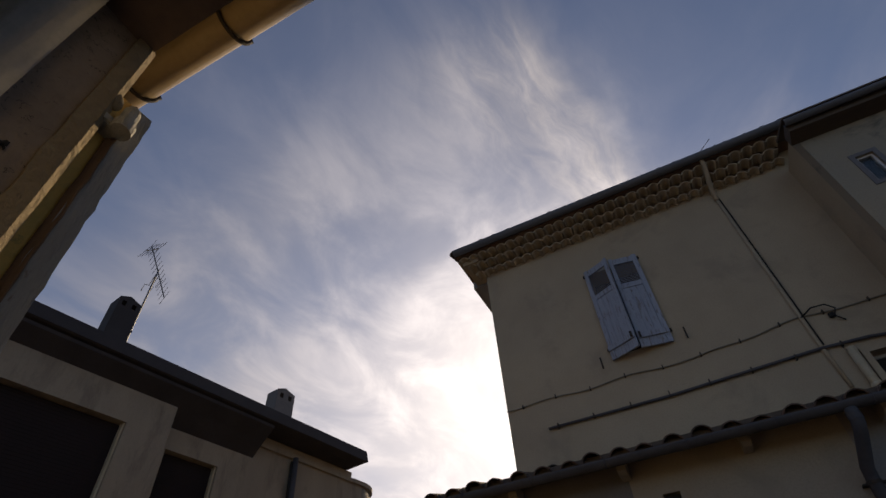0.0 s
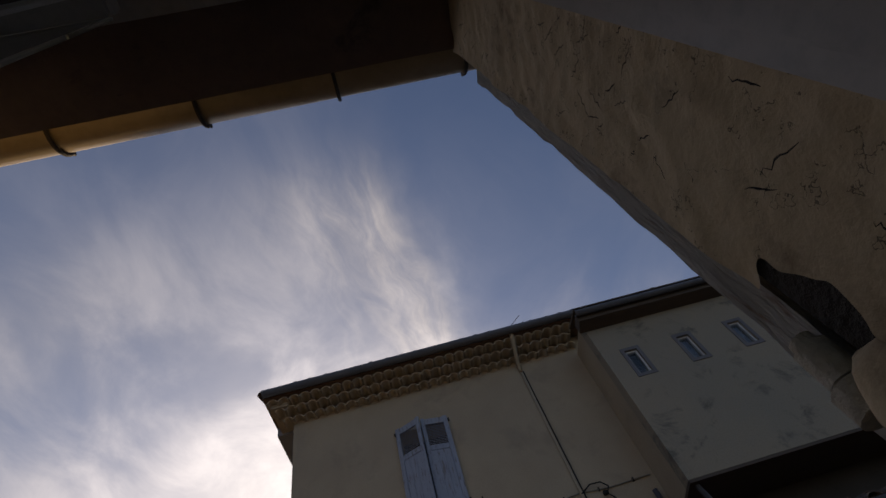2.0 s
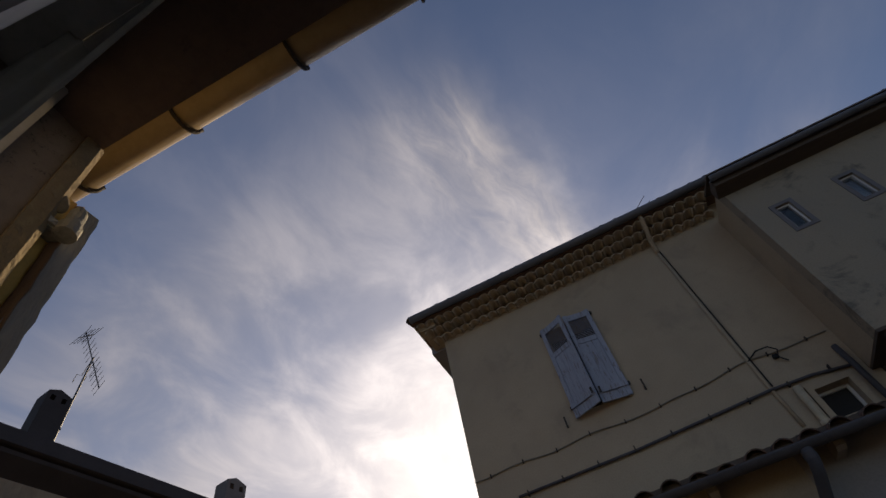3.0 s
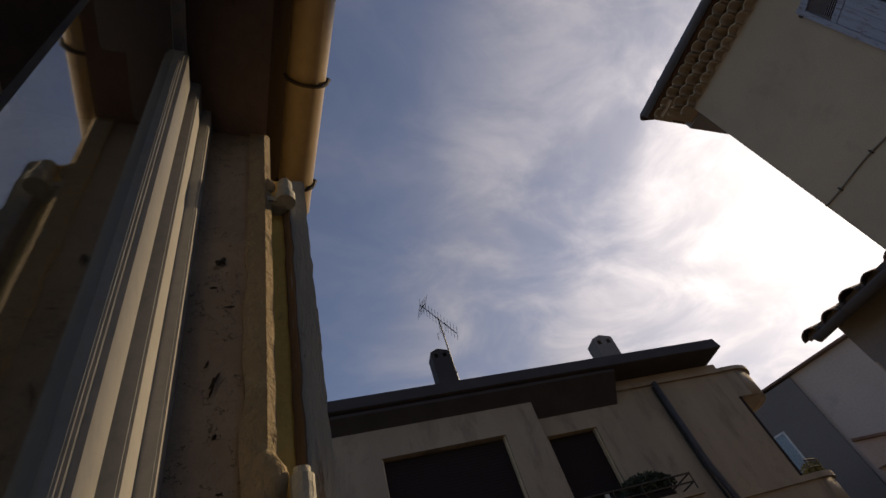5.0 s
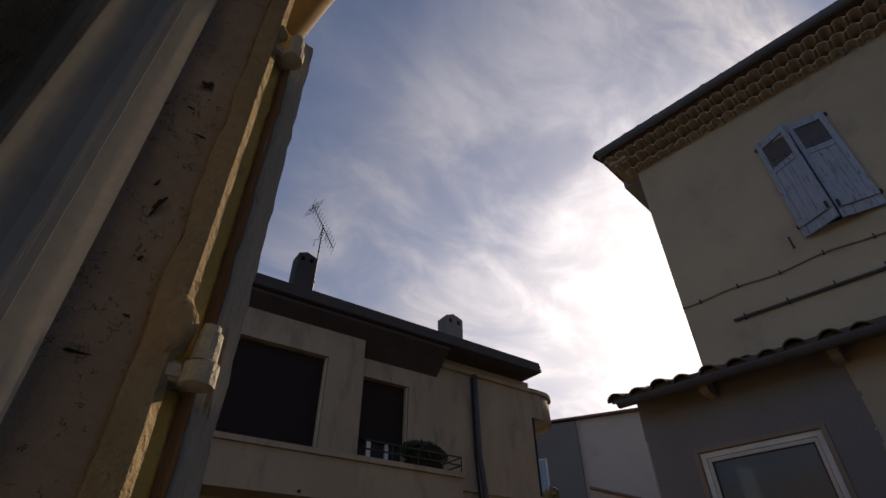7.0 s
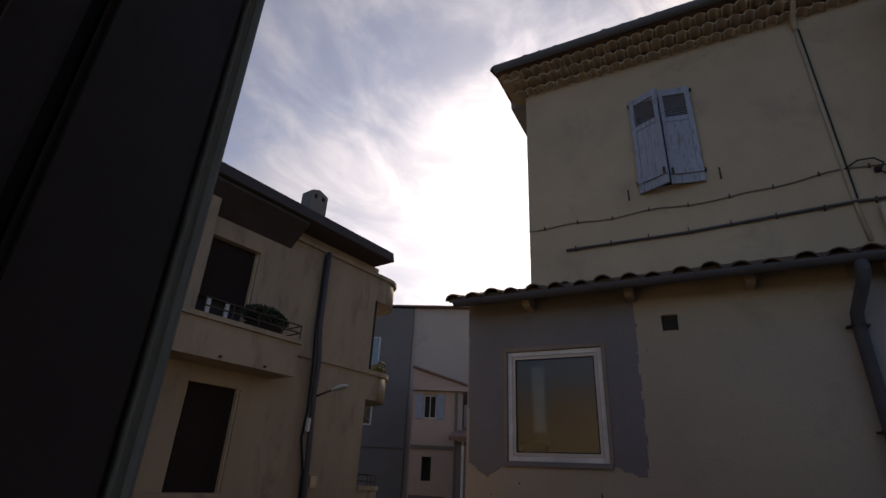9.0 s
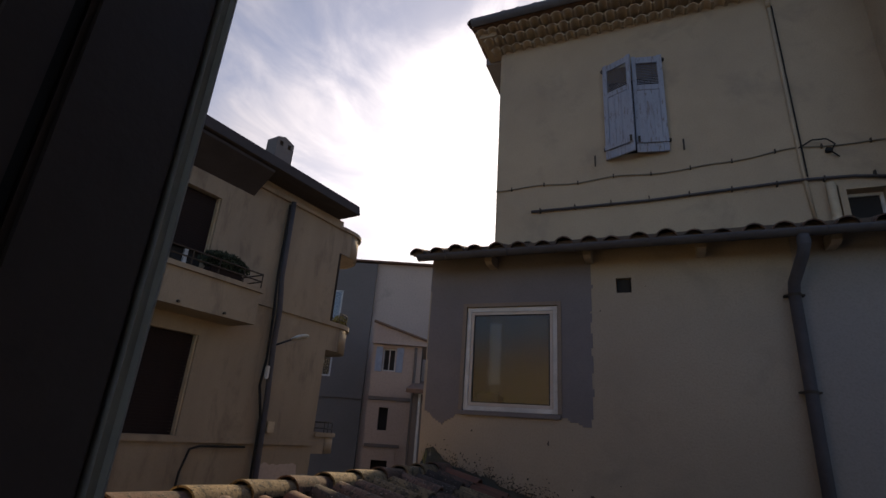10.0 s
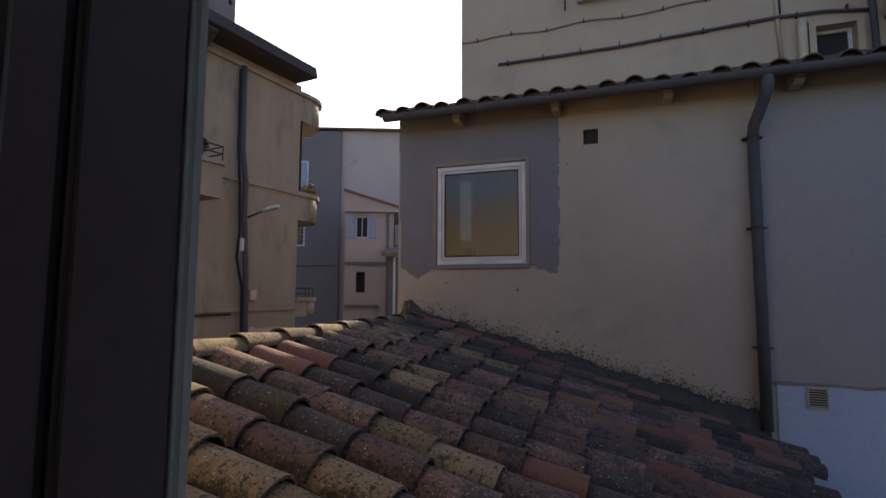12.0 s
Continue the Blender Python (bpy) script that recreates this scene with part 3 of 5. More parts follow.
# open shutters folded back on the facade, seen on edge
def shutter_leaf(name, x0, x1, y0, y1, z0, z1, label):
    t = thing(name, label, "shutter", "shutters of the near window", at=((x0 + x1) / 2, (y0 + y1) / 2, z0))
    n = 5
    wd = (x1 - x0) / n
    for i in range(n):
        bm = box(-(x1 - x0) / 2 + i * wd + 0.001, -(x1 - x0) / 2 + (i + 1) * wd - 0.001, -(y1 - y0) / 2, (y1 - y0) / 2, 0, z1 - z0)
        bmesh.ops.subdivide_edges(bm, edges=[e for e in bm.edges if abs(e.verts[0].co.z - e.verts[1].co.z) > 0.5], cuts=60)
        rough_edge(bm, 0.004, 30, i + x0)
        part("plank", bm, M_SHUT_GREY, t)
    for z in (0.22, 1.25):
        part("ledge", box(-(x1 - x0) / 2 + 0.02, (x1 - x0) / 2 - 0.07, (y1 - y0) / 2 + 0.001, (y1 - y0) / 2 + 0.012, z, z + 0.1, bevel=0.003), M_SHUT_GREY, t)
    return t


sl = shutter_leaf("shutter", JL - 0.52, JL - 0.012, -0.308, -0.270, 7.0, 8.655, "open wooden shutter with peeling grey paint")
sl.matrix_basis = Matrix.Translation((JL - 0.012, -0.308, 7.0)) @ Matrix.Rotation(radians(-2), 4, "Z") @ Matrix.Translation((-0.254, 0.019, 0))
we = bmesh.new()
rows_ = []
for k in range(91):
    z = 1.65 * k / 90
    d = noise.noise(Vector((4, 0, z * 22))) * 0.003
    rows_.append([we.verts.new(p) for p in ((0.2545, -0.012 + d, z), (0.2575, -0.015 + d, z), (0.248, -0.026 + d * 0.6, z), (0.240, -0.0195, z))])
for r0, r1 in zip(rows_, rows_[1:]):
    for k in range(4):
        we.faces.new((r0[k], r0[(k + 1) % 4], r1[(k + 1) % 4], r1[k]))
we.faces.new(rows_[0][::-1])
we.faces.new(rows_[-1])
part("worn_edge", we, M_SHUT_WOOD, sl, "bare brown splintered wood on the hinge edge")
part("back_board", box(-0.25, 0.238, -0.0245, -0.0195, 0.0, 1.64), M_SHUT_WOOD, sl, "bare brown wood on the wall side")
shutter_leaf("shutter", JR + 0.014, JR + 0.52, -0.323, -0.290, 7.0, 8.72, "open wooden shutter with flaking grey paint beside the hollow")


def pintle(x, y, z, sx, label):
    t = thing("shutter_pintle", label, "pintle", "shutter pintles", at=(x, y, z))
    bm = bmesh.new()
    for z0, z1, r in ((-0.028, -0.004, 0.019), (0.0, 0.034, 0.0145), (0.034, 0.044, 0.010)):
        tube([(0, 0, z0), (0, 0, z1)], r, 14, bm)
    part("barrel", rough_edge(bm, 0.001, 60), M_PINTLE, t, smooth=False)
    part("spike", rough_edge(box(min(0, -sx * 0.05), max(0, -sx * 0.05), -0.045, 0.008, -0.026, -0.006, bevel=0.004), 0.002, 50), M_PINTLE, t)
    return t


pintle(JL + 0.012, -0.312, 7.955, 1, "cream painted iron pintle carrying the shutter")
pintle(JL + 0.012, -0.312, 8.565, 1, "cream painted iron pintle carrying the shutter")
pr = pintle(JR + 0.004, -0.318, 7.885, -1, "cream painted iron pintle in the broken plaster")
pr.scale = (0.8, 0.8, 0.8)
for lx, ly, lz, lr, sd in ((JL + 0.008, -0.352, 7.985, 0.026, 1), (JL + 0.006, -0.345, 8.60, 0.016, 2), (JR - 0.002, -0.345, 7.845, 0.026, 3)):
    lump = bmesh.new()
    bmesh.ops.create_icosphere(lump, subdivisions=3, radius=lr)
    for v in lump.verts:
        v.co *= 1 + 0.35 * noise.noise(v.co * 45 + Vector((sd * 5, 0, 0)))
        v.co = Vector((v.co.x * 0.55, v.co.y, v.co.z * 1.5)) + Vector((lx, ly, lz))
    part("mortar_lump", lump, M_TRIM if sd < 3 else M_JAMB_PALE, lin, "lumpy mortar round the pintle", smooth=True)

# white uPVC casement: fixed frame, closed sash on one side
win = thing("window_1", "white plastic casement with one closed sash", "window", kind="structure", at=(0, 0, 0))
FF, SF = -0.459, -0.491              # faces of frame and sash
fr = bmesh.new()
part("frame_jamb", box(JL + 0.006, JL + 0.058, -0.54, FF, SILL, HEAD - 0.006, bevel=0.003), M_PVC, win)
part("frame_jamb", box(JL + 0.0585, JL + 0.1195, -0.54, FF - 0.018, SILL, HEAD - 0.012, bevel=0.003), M_PVC, win)
part("frame_jamb", box(JR - 0.034, JR - 0.006, -0.535, FF - 0.028, SILL, HEAD - 0.006, bevel=0.003), M_PVC, win)
part("frame_jamb", box(JR - 0.046, JR - 0.0345, -0.535, FF - 0.046, SILL, HEAD - 0.012, bevel=0.003), M_PVC, win)
# Block wider than a gasket, black to stand in for dark beside the sash.
part("gasket", box(JR - 0.070, JR - 0.006, -0.612, -0.5355, SILL, HEAD - 0.02), M_PVC_SHADE, win)
part("frame_head", box(JL + 0.034, JR - 0.05, -0.60, -0.500, HEAD - 0.050, HEAD - 0.010, bevel=0.003), M_PVC, win)
part("frame_head", box(JL + 0.052, JR - 0.05, -0.60, -0.518, HEAD - 0.070, HEAD - 0.0505, bevel=0.003), M_PVC, win)
part("gasket", box(JL + 0.120, JL + 0.130, -0.535, SF - 0.014, SILL, HEAD - 0.06), M_PVC_SHADE, win)
sash = thing("sash", "", "")
sash.parent = win
EX = 0.525
part("stile", box(JL + 0.1305, JL + 0.205, -0.535, SF, SILL + 0.05, HEAD - 0.07, bevel=0.006), M_PVC, sash)
part("bead", box(JL + 0.2055, JL + 0.213, -0.522, SF - 0.008, SILL + 0.12, HEAD - 0.131, bevel=0.002), M_PVC, sash)
part("stile", box(EX - 0.010, EX, -0.5635, -0.558, SILL + 0.05, HEAD - 0.07, bevel=0.003), M_PVC, sash)
part("stile", box(EX - 0.105, EX - 0.0205, -0.625, -0.556, SILL + 0.05, HEAD - 0.07, bevel=0.006), M_PVC, sash)
# Room-side edge of the white stile, painted dark as if backlit.
part("meeting_edge", box(EX - 0.0203, EX - 0.003, -0.622, -0.606, SILL + 0.05, HEAD - 0.07, bevel=0.002), M_SASH_BACKLIT, sash)
part("gasket", box(EX - 0.0203, EX - 0.007, -0.6055, -0.6025, SILL + 0.05, HEAD - 0.07), M_PVC_SHADE, sash)
part("meeting_edge", box(EX - 0.0203, EX - 0.004, -0.602, -0.564, SILL + 0.05, HEAD - 0.07, bevel=0.002), M_SASH_BACKLIT, sash)
part("rail", box(JL + 0.206, EX - 0.106, -0.625, -0.5165, HEAD - 0.130, HEAD - 0.071, bevel=0.004), M_PVC, sash)
part("rail", box(JL + 0.206, EX - 0.106, -0.625, SF, SILL + 0.05, SILL + 0.12, bevel=0.004), M_PVC, sash)
osash = thing("open_sash", "", "")
osash.parent = win
part("stile", box(JR - 0.075, JR - 0.012, -0.665, -0.613, SILL + 0.05, HEAD - 0.07, bevel=0.004), M_PVC, osash)
part("stile", box(JR - 0.075, JR - 0.012, -1.06, -1.00, SILL + 0.05, HEAD - 0.07, bevel=0.004), M_PVC, osash)
part("rail", box(JR - 0.075, JR - 0.012, -0.999, -0.651, HEAD - 0.130, HEAD - 0.071, bevel=0.004), M_PVC, osash)
part("rail", box(JR - 0.075, JR - 0.012, -0.999, -0.651, SILL + 0.05, SILL + 0.12, bevel=0.004), M_PVC, osash)
part("pane", box(JR - 0.046, JR - 0.040, -1.005, -0.645, SILL + 0.11, HEAD - 0.122), M_GLASS, osash)
p = part("pane", box(JL + 0.2095, EX - 0.106, -0.516, -0.510, SILL + 0.115, HEAD - 0.127), M_GLASS, sash)

# ---- low house with the tiled roof under the window ----
RS = 0.309                          # slope
low = thing("low_house", "low house with an old clay tile roof below the window", "house", at=(0, 2.0, 0))
low.location = (0, 0, 0)


def roof_z(x):
    return 7.312 - RS * (x + 1.809)


def ridge_x(y):
    return -1.42 - 0.035 * (y - 0.5)


def eave_x(y):
    return 1.40 + 0.174 * (y - 0.5)


rb = bmesh.new()
pts = [(ridge_x(-0.3), -0.30), (eave_x(-0.3) - 0.12, -0.30), (eave_x(4.98) - 0.12, 4.98), (ridge_x(4.98), 4.98)]
a = [rb.verts.new((x, y, roof_z(x) - 0.05)) for x, y in pts]
b = [rb.verts.new((x, y, roof_z(x) - 0.17)) for x, y in pts]
rb.faces.new(a)
rb.faces.new(b[::-1])
for k in range(4):
    rb.faces.new((a[k], b[k], b[(k + 1) % 4], a[(k + 1) % 4]))
bmesh.ops.recalc_face_normals(rb, faces=rb.faces[:])
part("roof_deck", rb, M_MOSS, low, "blackened mortar bed under the tiles")
wb = bmesh.new()
pts = [(ridge_x(-0.3) - 0.02, -0.30), (eave_x(-0.3) - 0.35, -0.30), (eave_x(4.98) - 0.35, 4.98), (ridge_x(4.98) - 0.02, 4.98)]
a = [wb.verts.new((x, y, roof_z(x) - 0.16)) for x, y in pts]
b = [wb.verts.new((x, y, 0.0)) for x, y in pts]
wb.faces.new(a)
for k in range(4):
    wb.faces.new((a[k], b[k], b[(k + 1) % 4], a[(k + 1) % 4]))
bmesh.ops.recalc_face_normals(wb, faces=wb.faces[:])
part("wall", wb, M_ANNEX, low)

# ---- annex with the square window ----
AY, AX = 5.0, -1.93
ann = thing("annex_house", "beige rendered house with a lean-to tiled roof", "house")
WIN = (-1.43, -0.345, 7.90, 9.10)
part("wall", pierced(AX, 9.0, 0.0, 9.772, AY, AY + 0.3, [WIN, (0.296, 0.455, 9.218, 9.387), (2.27, 2.42, 6.53, 6.70)]), M_ANNEX, ann)
part("wall", box(AX, AX + 0.3, AY + 0.3005, 13.0, 0.0, 9.66), M_ANNEX, ann)
gs = bmesh.new()
va = [gs.verts.new((AX, y, z)) for y, z in ((AY + 0.301, 9.661), (6.24, 9.661), (6.24, 10.15), (AY + 0.301, 9.865))]
vb = [gs.verts.new((AX + 0.3, v.co.y, v.co.z)) for v in va]
gs.faces.new(va)
gs.faces.new(vb[::-1])
for k in range(4):
    gs.faces.new((va[k], vb[k], vb[(k + 1) % 4], va[(k + 1) % 4]))
bmesh.ops.recalc_face_normals(gs, faces=gs.faces[:])
part("wall", gs, M_ANNEX, ann)
# cement patch round the window, ragged on its free edges
gp = bmesh.new()
ring = []


def ragged(a, b, n, amp, seed):
    outp = []
    for k in range(n):
        t = k / n
        p = Vector(a).lerp(Vector(b), t)
        d = noise.noise_vector(Vector((p.x * 7, p.y * 7, seed))) * amp + noise.noise_vector(Vector((p.x * 25, p.y * 25, seed))) * amp * 0.5
        outp.append(p + Vector((d.x, d.y)))
    return outp


PX0, PX1, PZ0, PZ1 = AX, 0.035, 7.80, 9.60
outer = [Vector((PX0, 9.76)), Vector((PX1, 9.76))] + ragged((PX1, 9.45), (PX1 - 0.03, 7.80), 34, 0.03, 2) + ragged((PX1 - 0.05, 7.79), (-0.28, 7.87), 12, 0.02, 3) \
    + ragged((-1.48, 7.87), (-1.62, 7.78), 6, 0.015, 4) + ragged((-1.66, 7.74), (PX0, 7.90), 10, 0.03, 5)
cell_x = [PX0 + (PX1 + 0.05 - PX0) * k / 110 for k in range(111)]
cell_z = [7.66 + (9.765 - 7.66) * k / 104 for k in range(105)]


def inside(px, pz):
    hit = False
    k = len(outer)
    for i in range(k):
        p0, p1 = outer[i], outer[(i + 1) % k]
        if (p0.y > pz) != (p1.y > pz) and px < (p1.x - p0.x) * (pz - p0.y) / (p1.y - p0.y) + p0.x:
            hit = not hit
    return hit


vmap = {}
for i in range(110):
    for j in range(104):
        cx, cz = (cell_x[i] + cell_x[i + 1]) / 2, (cell_z[j] + cell_z[j + 1]) / 2
        if not inside(cx, cz) or (WIN[0] < cx < WIN[1] and WIN[2] < cz < WIN[3]):
            continue
        q = []
        for ii, jj in ((i, j), (i + 1, j), (i + 1, j + 1), (i, j + 1)):
            if (ii, jj) not in vmap:
                vmap[ii, jj] = gp.verts.new((cell_x[ii], AY - 0.006, cell_z[jj]))
            q.append(vmap[ii, jj])
        gp.faces.new(q)
ext = bmesh.ops.extrude_face_region(gp, geom=gp.faces[:])
bmesh.ops.translate(gp, verts=[v for v in ext["geom"] if isinstance(v, bmesh.types.BMVert)], vec=(0, 0.005, 0))
bmesh.ops.recalc_face_normals(gp, faces=gp.faces[:])
part("cement_patch", gp, M_GREYPATCH, ann, "grey cement render patch with ragged edge")
part("paint_band", box(2.02, 9.0, AY - 0.008, AY - 0.001, 0.0, 6.72), M_BLUE, ann, "pale blue painted lower wall")
part("grey_coat", box(1.96, 9.0, AY - 0.005, AY - 0.0005, 6.757, 9.765), M_ANNEX_GREY, ann, "greyer coat of render")
lip = box(2.0, 9.0, AY - 0.014, AY - 0.001, 6.722, 6.752)
bmesh.ops.subdivide_edges(lip, edges=[e for e in lip.edges if abs(e.verts[0].co.x - e.verts[1].co.x) > 1], cuts=120)
part("mortar_lip", rough_edge(lip, 0.014, 9), M_BROWNBEIGE, ann)


def white_window(name, x0, x1, z0, z1, y, parent=None, fw=0.055, depth=0.06, glassm=M_GLASS_DIM, label="white framed window"):
    t = new(name)
    t.parent = parent
    t["label"] = label
    part("frame", box(x0, x0 + fw, y, y + depth, z0, z1, bevel=0.004), M_WHITE, t)
    part("frame", box(x1 - fw, x1, y, y + depth, z0, z1, bevel=0.004), M_WHITE, t)
    part("frame", box(x0 + fw, x1 - fw, y, y + depth, z1 - fw, z1, bevel=0.004), M_WHITE, t)
    part("frame", box(x0 + fw, x1 - fw, y, y + depth, z0, z0 + fw, bevel=0.004), M_WHITE, t)
    part("pane", box(x0 + fw - 0.005, x1 - fw + 0.005, y + 0.025, y + 0.031, z0 + fw - 0.005, z1 - fw + 0.005), glassm, t)
    return t


aw = white_window("window", -1.425, -0.350, 7.915, 9.095, AY + 0.012, ann, 0.050, label="square white framed fixed window")
SX0, SX1, SZ0, SZ1 = -1.372, -0.403, 7.968, 9.042
for b_ in ((SX0, SX0 + 0.034, SZ0, SZ1), (SX1 - 0.034, SX1, SZ0, SZ1), (SX0 + 0.0345, SX1 - 0.0345, SZ0, SZ0 + 0.034), (SX0 + 0.0345, SX1 - 0.0345, SZ1 - 0.034, SZ1)):
    part("sash_frame", box(b_[0], b_[1], AY + 0.020, AY + 0.036, b_[2], b_[3], bevel=0.004), M_FRAME_CREAM, aw, "cream inner sash frame")
part("gasket", pierced(SX0 + 0.034, SX1 - 0.034, SZ0 + 0.034, SZ1 - 0.034, AY + 0.024, AY + 0.034, [(SX0 + 0.046, SX1 - 0.046, SZ0 + 0.046, SZ1 - 0.046)]), M_PVC_SHADE, aw)
part("sill", box(-1.46, -0.315, AY - 0.035, AY + 0.2, 7.862, 7.912, bevel=0.005), M_GREYPATCH, aw)
for b_ in ((-1.472, -1.427, 7.914, 9.142), (-0.348, -0.303, 7.914, 9.142), (-1.4265, -0.3485, 9.097, 9.142)):
    part("surround", box(b_[0], b_[1], AY - 0.020, AY + 0.01, b_[2], b_[3], bevel=0.004), M_BROWNBEIGE, aw, "brownish cement outer frame")
# a dim room behind it
rm = bmesh.new()
box(-1.9, 0.2, AY + 1.6, AY + 1.7, 7.2, 9.6, rm)
box(-1.9, -1.6, AY + 0.301, AY + 1.6, 7.2, 9.6, rm)
box(0.0, 0.2, AY + 0.301, AY + 1.6, 7.2, 9.6, rm)
box(-1.6, 0.0, AY + 0.301, AY + 1.6, 7.2, 7.3, rm)
box(-1.6, 0.0, AY + 0.301, AY + 1.6, 9.5, 9.6, rm)
part("inner_room", rm, M_CURTAIN, ann)
part("curtain", box(-1.27, -1.13, AY + 0.44, AY + 0.46, 8.25, 9.0), M_WHITE, ann, "pale strip of curtain")
# Stands for an unidentified dark thing low behind the pane.
part("flower_box", box(-1.36, -1.02, AY + 0.18, AY + 0.29, 7.98, 8.13, bevel=0.04), M_DARK, ann, "dark shape on the inner sill")
vent = part("vent", box(0.302, 0.449, AY + 0.06, AY + 0.07, 9.222, 9.383), M_DARK, ann, "square dark vent hole")
for k in range(7):
    part("slat", box(2.276, 2.414, AY - 0.020, AY - 0.011, 6.543 + k * 0.022, 6.550 + k * 0.022), M_ANNEX, ann)
for b_ in ((2.262, 2.428, 6.52, 6.536), (2.262, 2.428, 6.696, 6.712), (2.262, 2.275, 6.5365, 6.6955), (2.415, 2.428, 6.5365, 6.6955)):
    part("vent_frame", box(b_[0], b_[1], AY - 0.024, AY - 0.009, b_[2], b_[3]), M_ANNEX, ann)
# Flat near-black patch painted as the vent's unlit depth.
part("vent_hole", box(2.2755, 2.4145, AY - 0.0105, AY - 0.0085, 6.537, 6.695), M_DARK, ann)
for k, (cx, cz, a, b) in enumerate(((-0.45, 7.62, 0.014, 0.03), (-0.02, 7.16, 0.03, 0.012), (0.25, 7.28, 0.008, 0.01), (-1.3, 7.70, 0.02, 0.012), (0.12, 9.02, 0.008, 0.012), (-1.62, 7.58, 0.012, 0.01), (0.6, 9.28, 0.01, 0.006))):
    bm = bmesh.new()
    c = bm.verts.new((cx, AY - 0.009, cz))
    ring = []
    for j in range(16):
        t = j * math.pi / 8
        r = 0.7 + 0.6 * noise.noise(Vector((math.cos(t) * 1.6 + k * 4, math.sin(t) * 1.6, k)))
        ring.append(bm.verts.new((cx + a * r * math.cos(t), AY - 0.0065, cz + b * r * math.sin(t))))
    for j in range(16):
        bm.faces.new((c, ring[(j + 1) % 16], ring[j]))
    bmesh.ops.recalc_face_normals(bm, faces=bm.faces[:])
    part("chip", bm, M_BROWN_SHADE_CHIP, ann, "dark chip in the render")
# eaves: rafter ends, board, gutter, downpipe
SL = math.tan(radians(17))
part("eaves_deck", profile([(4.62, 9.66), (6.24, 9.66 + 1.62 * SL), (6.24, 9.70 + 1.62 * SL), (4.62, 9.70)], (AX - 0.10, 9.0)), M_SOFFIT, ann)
part("eave_board", box(AX - 0.10, 9.0, 4.655, 4.675, 9.702, 9.745), M_SOFFIT, ann)
for k in range(-1, 8):
    x = -0.02 + k * 1.13
    part("rafter_end", profile([(4.74, 9.59), (4.80, 9.565), (4.99, 9.565), (4.99, 9.70), (4.74, 9.67)], (x, x + 0.085)), M_ANNEX, ann, "painted rafter end")
ag = thing("gutter", "grey zinc half-round gutter on the annex eaves", "gutter", at=(0, 0, 9.6))
part("trough", profile(half_gutter(4.60, 0.055, 0.065), (AX - 0.02, 9.0)), M_ZINC, ag, smooth=True)
for k in range(14):
    x = AX + 0.35 + k * 0.75
    part("bracket", tube([(x, 4.60 - 0.068 * math.cos(math.pi * j / 8), 0.055 - 0.068 * math.sin(math.pi * j / 8)) for j in range(9)], 0.005, 5), M_ZINC, ag)
ad = thing("downpipe", "grey zinc downpipe with a swan neck on the beige wall", "downpipe", at=(1.915, 4.93, 0))
part("pipe", tube([(0.07, -0.33, 9.60), (0.07, -0.33, 9.50), (0.055, -0.28, 9.42), (0.0, -0.06, 9.22), (0, 0, 9.12), (0, 0, 8.0), (0.0, 0, 6.30)], 0.052, 16), M_ZINC, ad, smooth=True)
for z in (9.10, 8.20, 7.05):
    bm = tube([(0, 0, z), (0, 0, z + 0.03)], 0.058, 16)
    box(-0.085, 0.085, -0.008, 0.07, z + 0.008, z + 0.022, bm)
    part("collar", bm, M_IRON, ad)
part("neck_joint", tube([(0.07, -0.33, 9.50), (0.07, -0.33, 9.56)], 0.056, 16), M_ZINC, ad)

# ---- ochre house behind ----
OY, OX = 6.2, -1.49
och = thing("ochre_house", "ochre rendered house with a tiled cornice", "house")
SW = (2.89, 3.29, 10.33, 10.72)
SHW = (0.24, 1.02, 11.62, 13.16)
part("wall", pierced(OX, 10.0, 0.0, 14.198, OY, OY + 0.35, [SW, SHW]), M_OCHRE, och)
part("wall", box(OX, OX + 0.35, OY + 0.3505, 15.0, 0.0, 14.198), M_OCHRE, och)
# Near-black sheet painted as the unlit room behind the shutters.
part("window_void", box(SHW[0] - 0.02, SHW[1] + 0.02, OY + 0.351, OY + 0.36, SHW[2], SHW[3]), M_DARK, och)
# Pane and the sheet behind it are near-black, painting an unlit room.
sw = white_window("window", SW[0], SW[1], SW[2], SW[3], OY + 0.10, och, 0.04, 0.06, M_DARK, label="small window with a near-black painted pane")
part("window_frame", pierced(SW[0] - 0.07, SW[1] + 0.07, SW[2] - 0.03, SW[3] + 0.07, OY - 0.05, OY - 0.002, [SW]), M_OCHRE, och, "cream surround of the small window")
part("blind", box(SW[0], SW[1], OY + 0.2, OY + 0.21, SW[2], SW[3]), M_DARK, sw)
# cornice of three tile rows
for row, (yy, zz) in enumerate(((OY - 0.15, 13.905), (OY - 0.30, 14.0), (OY - 0.44, 14.095))):
    part("cornice_slab", box(OX - 0.14 - row * 0.12, 3.56, yy + 0.075, OY - 0.001, zz + 0.0735, zz + 0.0925), M_GENOISE, och)
    bm0 = canal_tile(0.20, 0.084, 0.080, 0.014, 8)
    bm0.transform(Matrix.Rotation(radians(90), 4, "Z"))
    me = mesh_of(bm0, "cornice_tile", M_GENOISE)
    k = 0
    x = OX - 0.06 - row * 0.09
    while x < 3.5:
        o = new("cornice_tile", me)
        o.parent = och
        o.location = (x, yy, zz)
        x += 0.18
        k += 1
part("cornice_end", box(OX - 0.30, OX - 0.002, OY - 0.33, OY + 0.3, 14.06, 14.198), M_GENOISE, och)
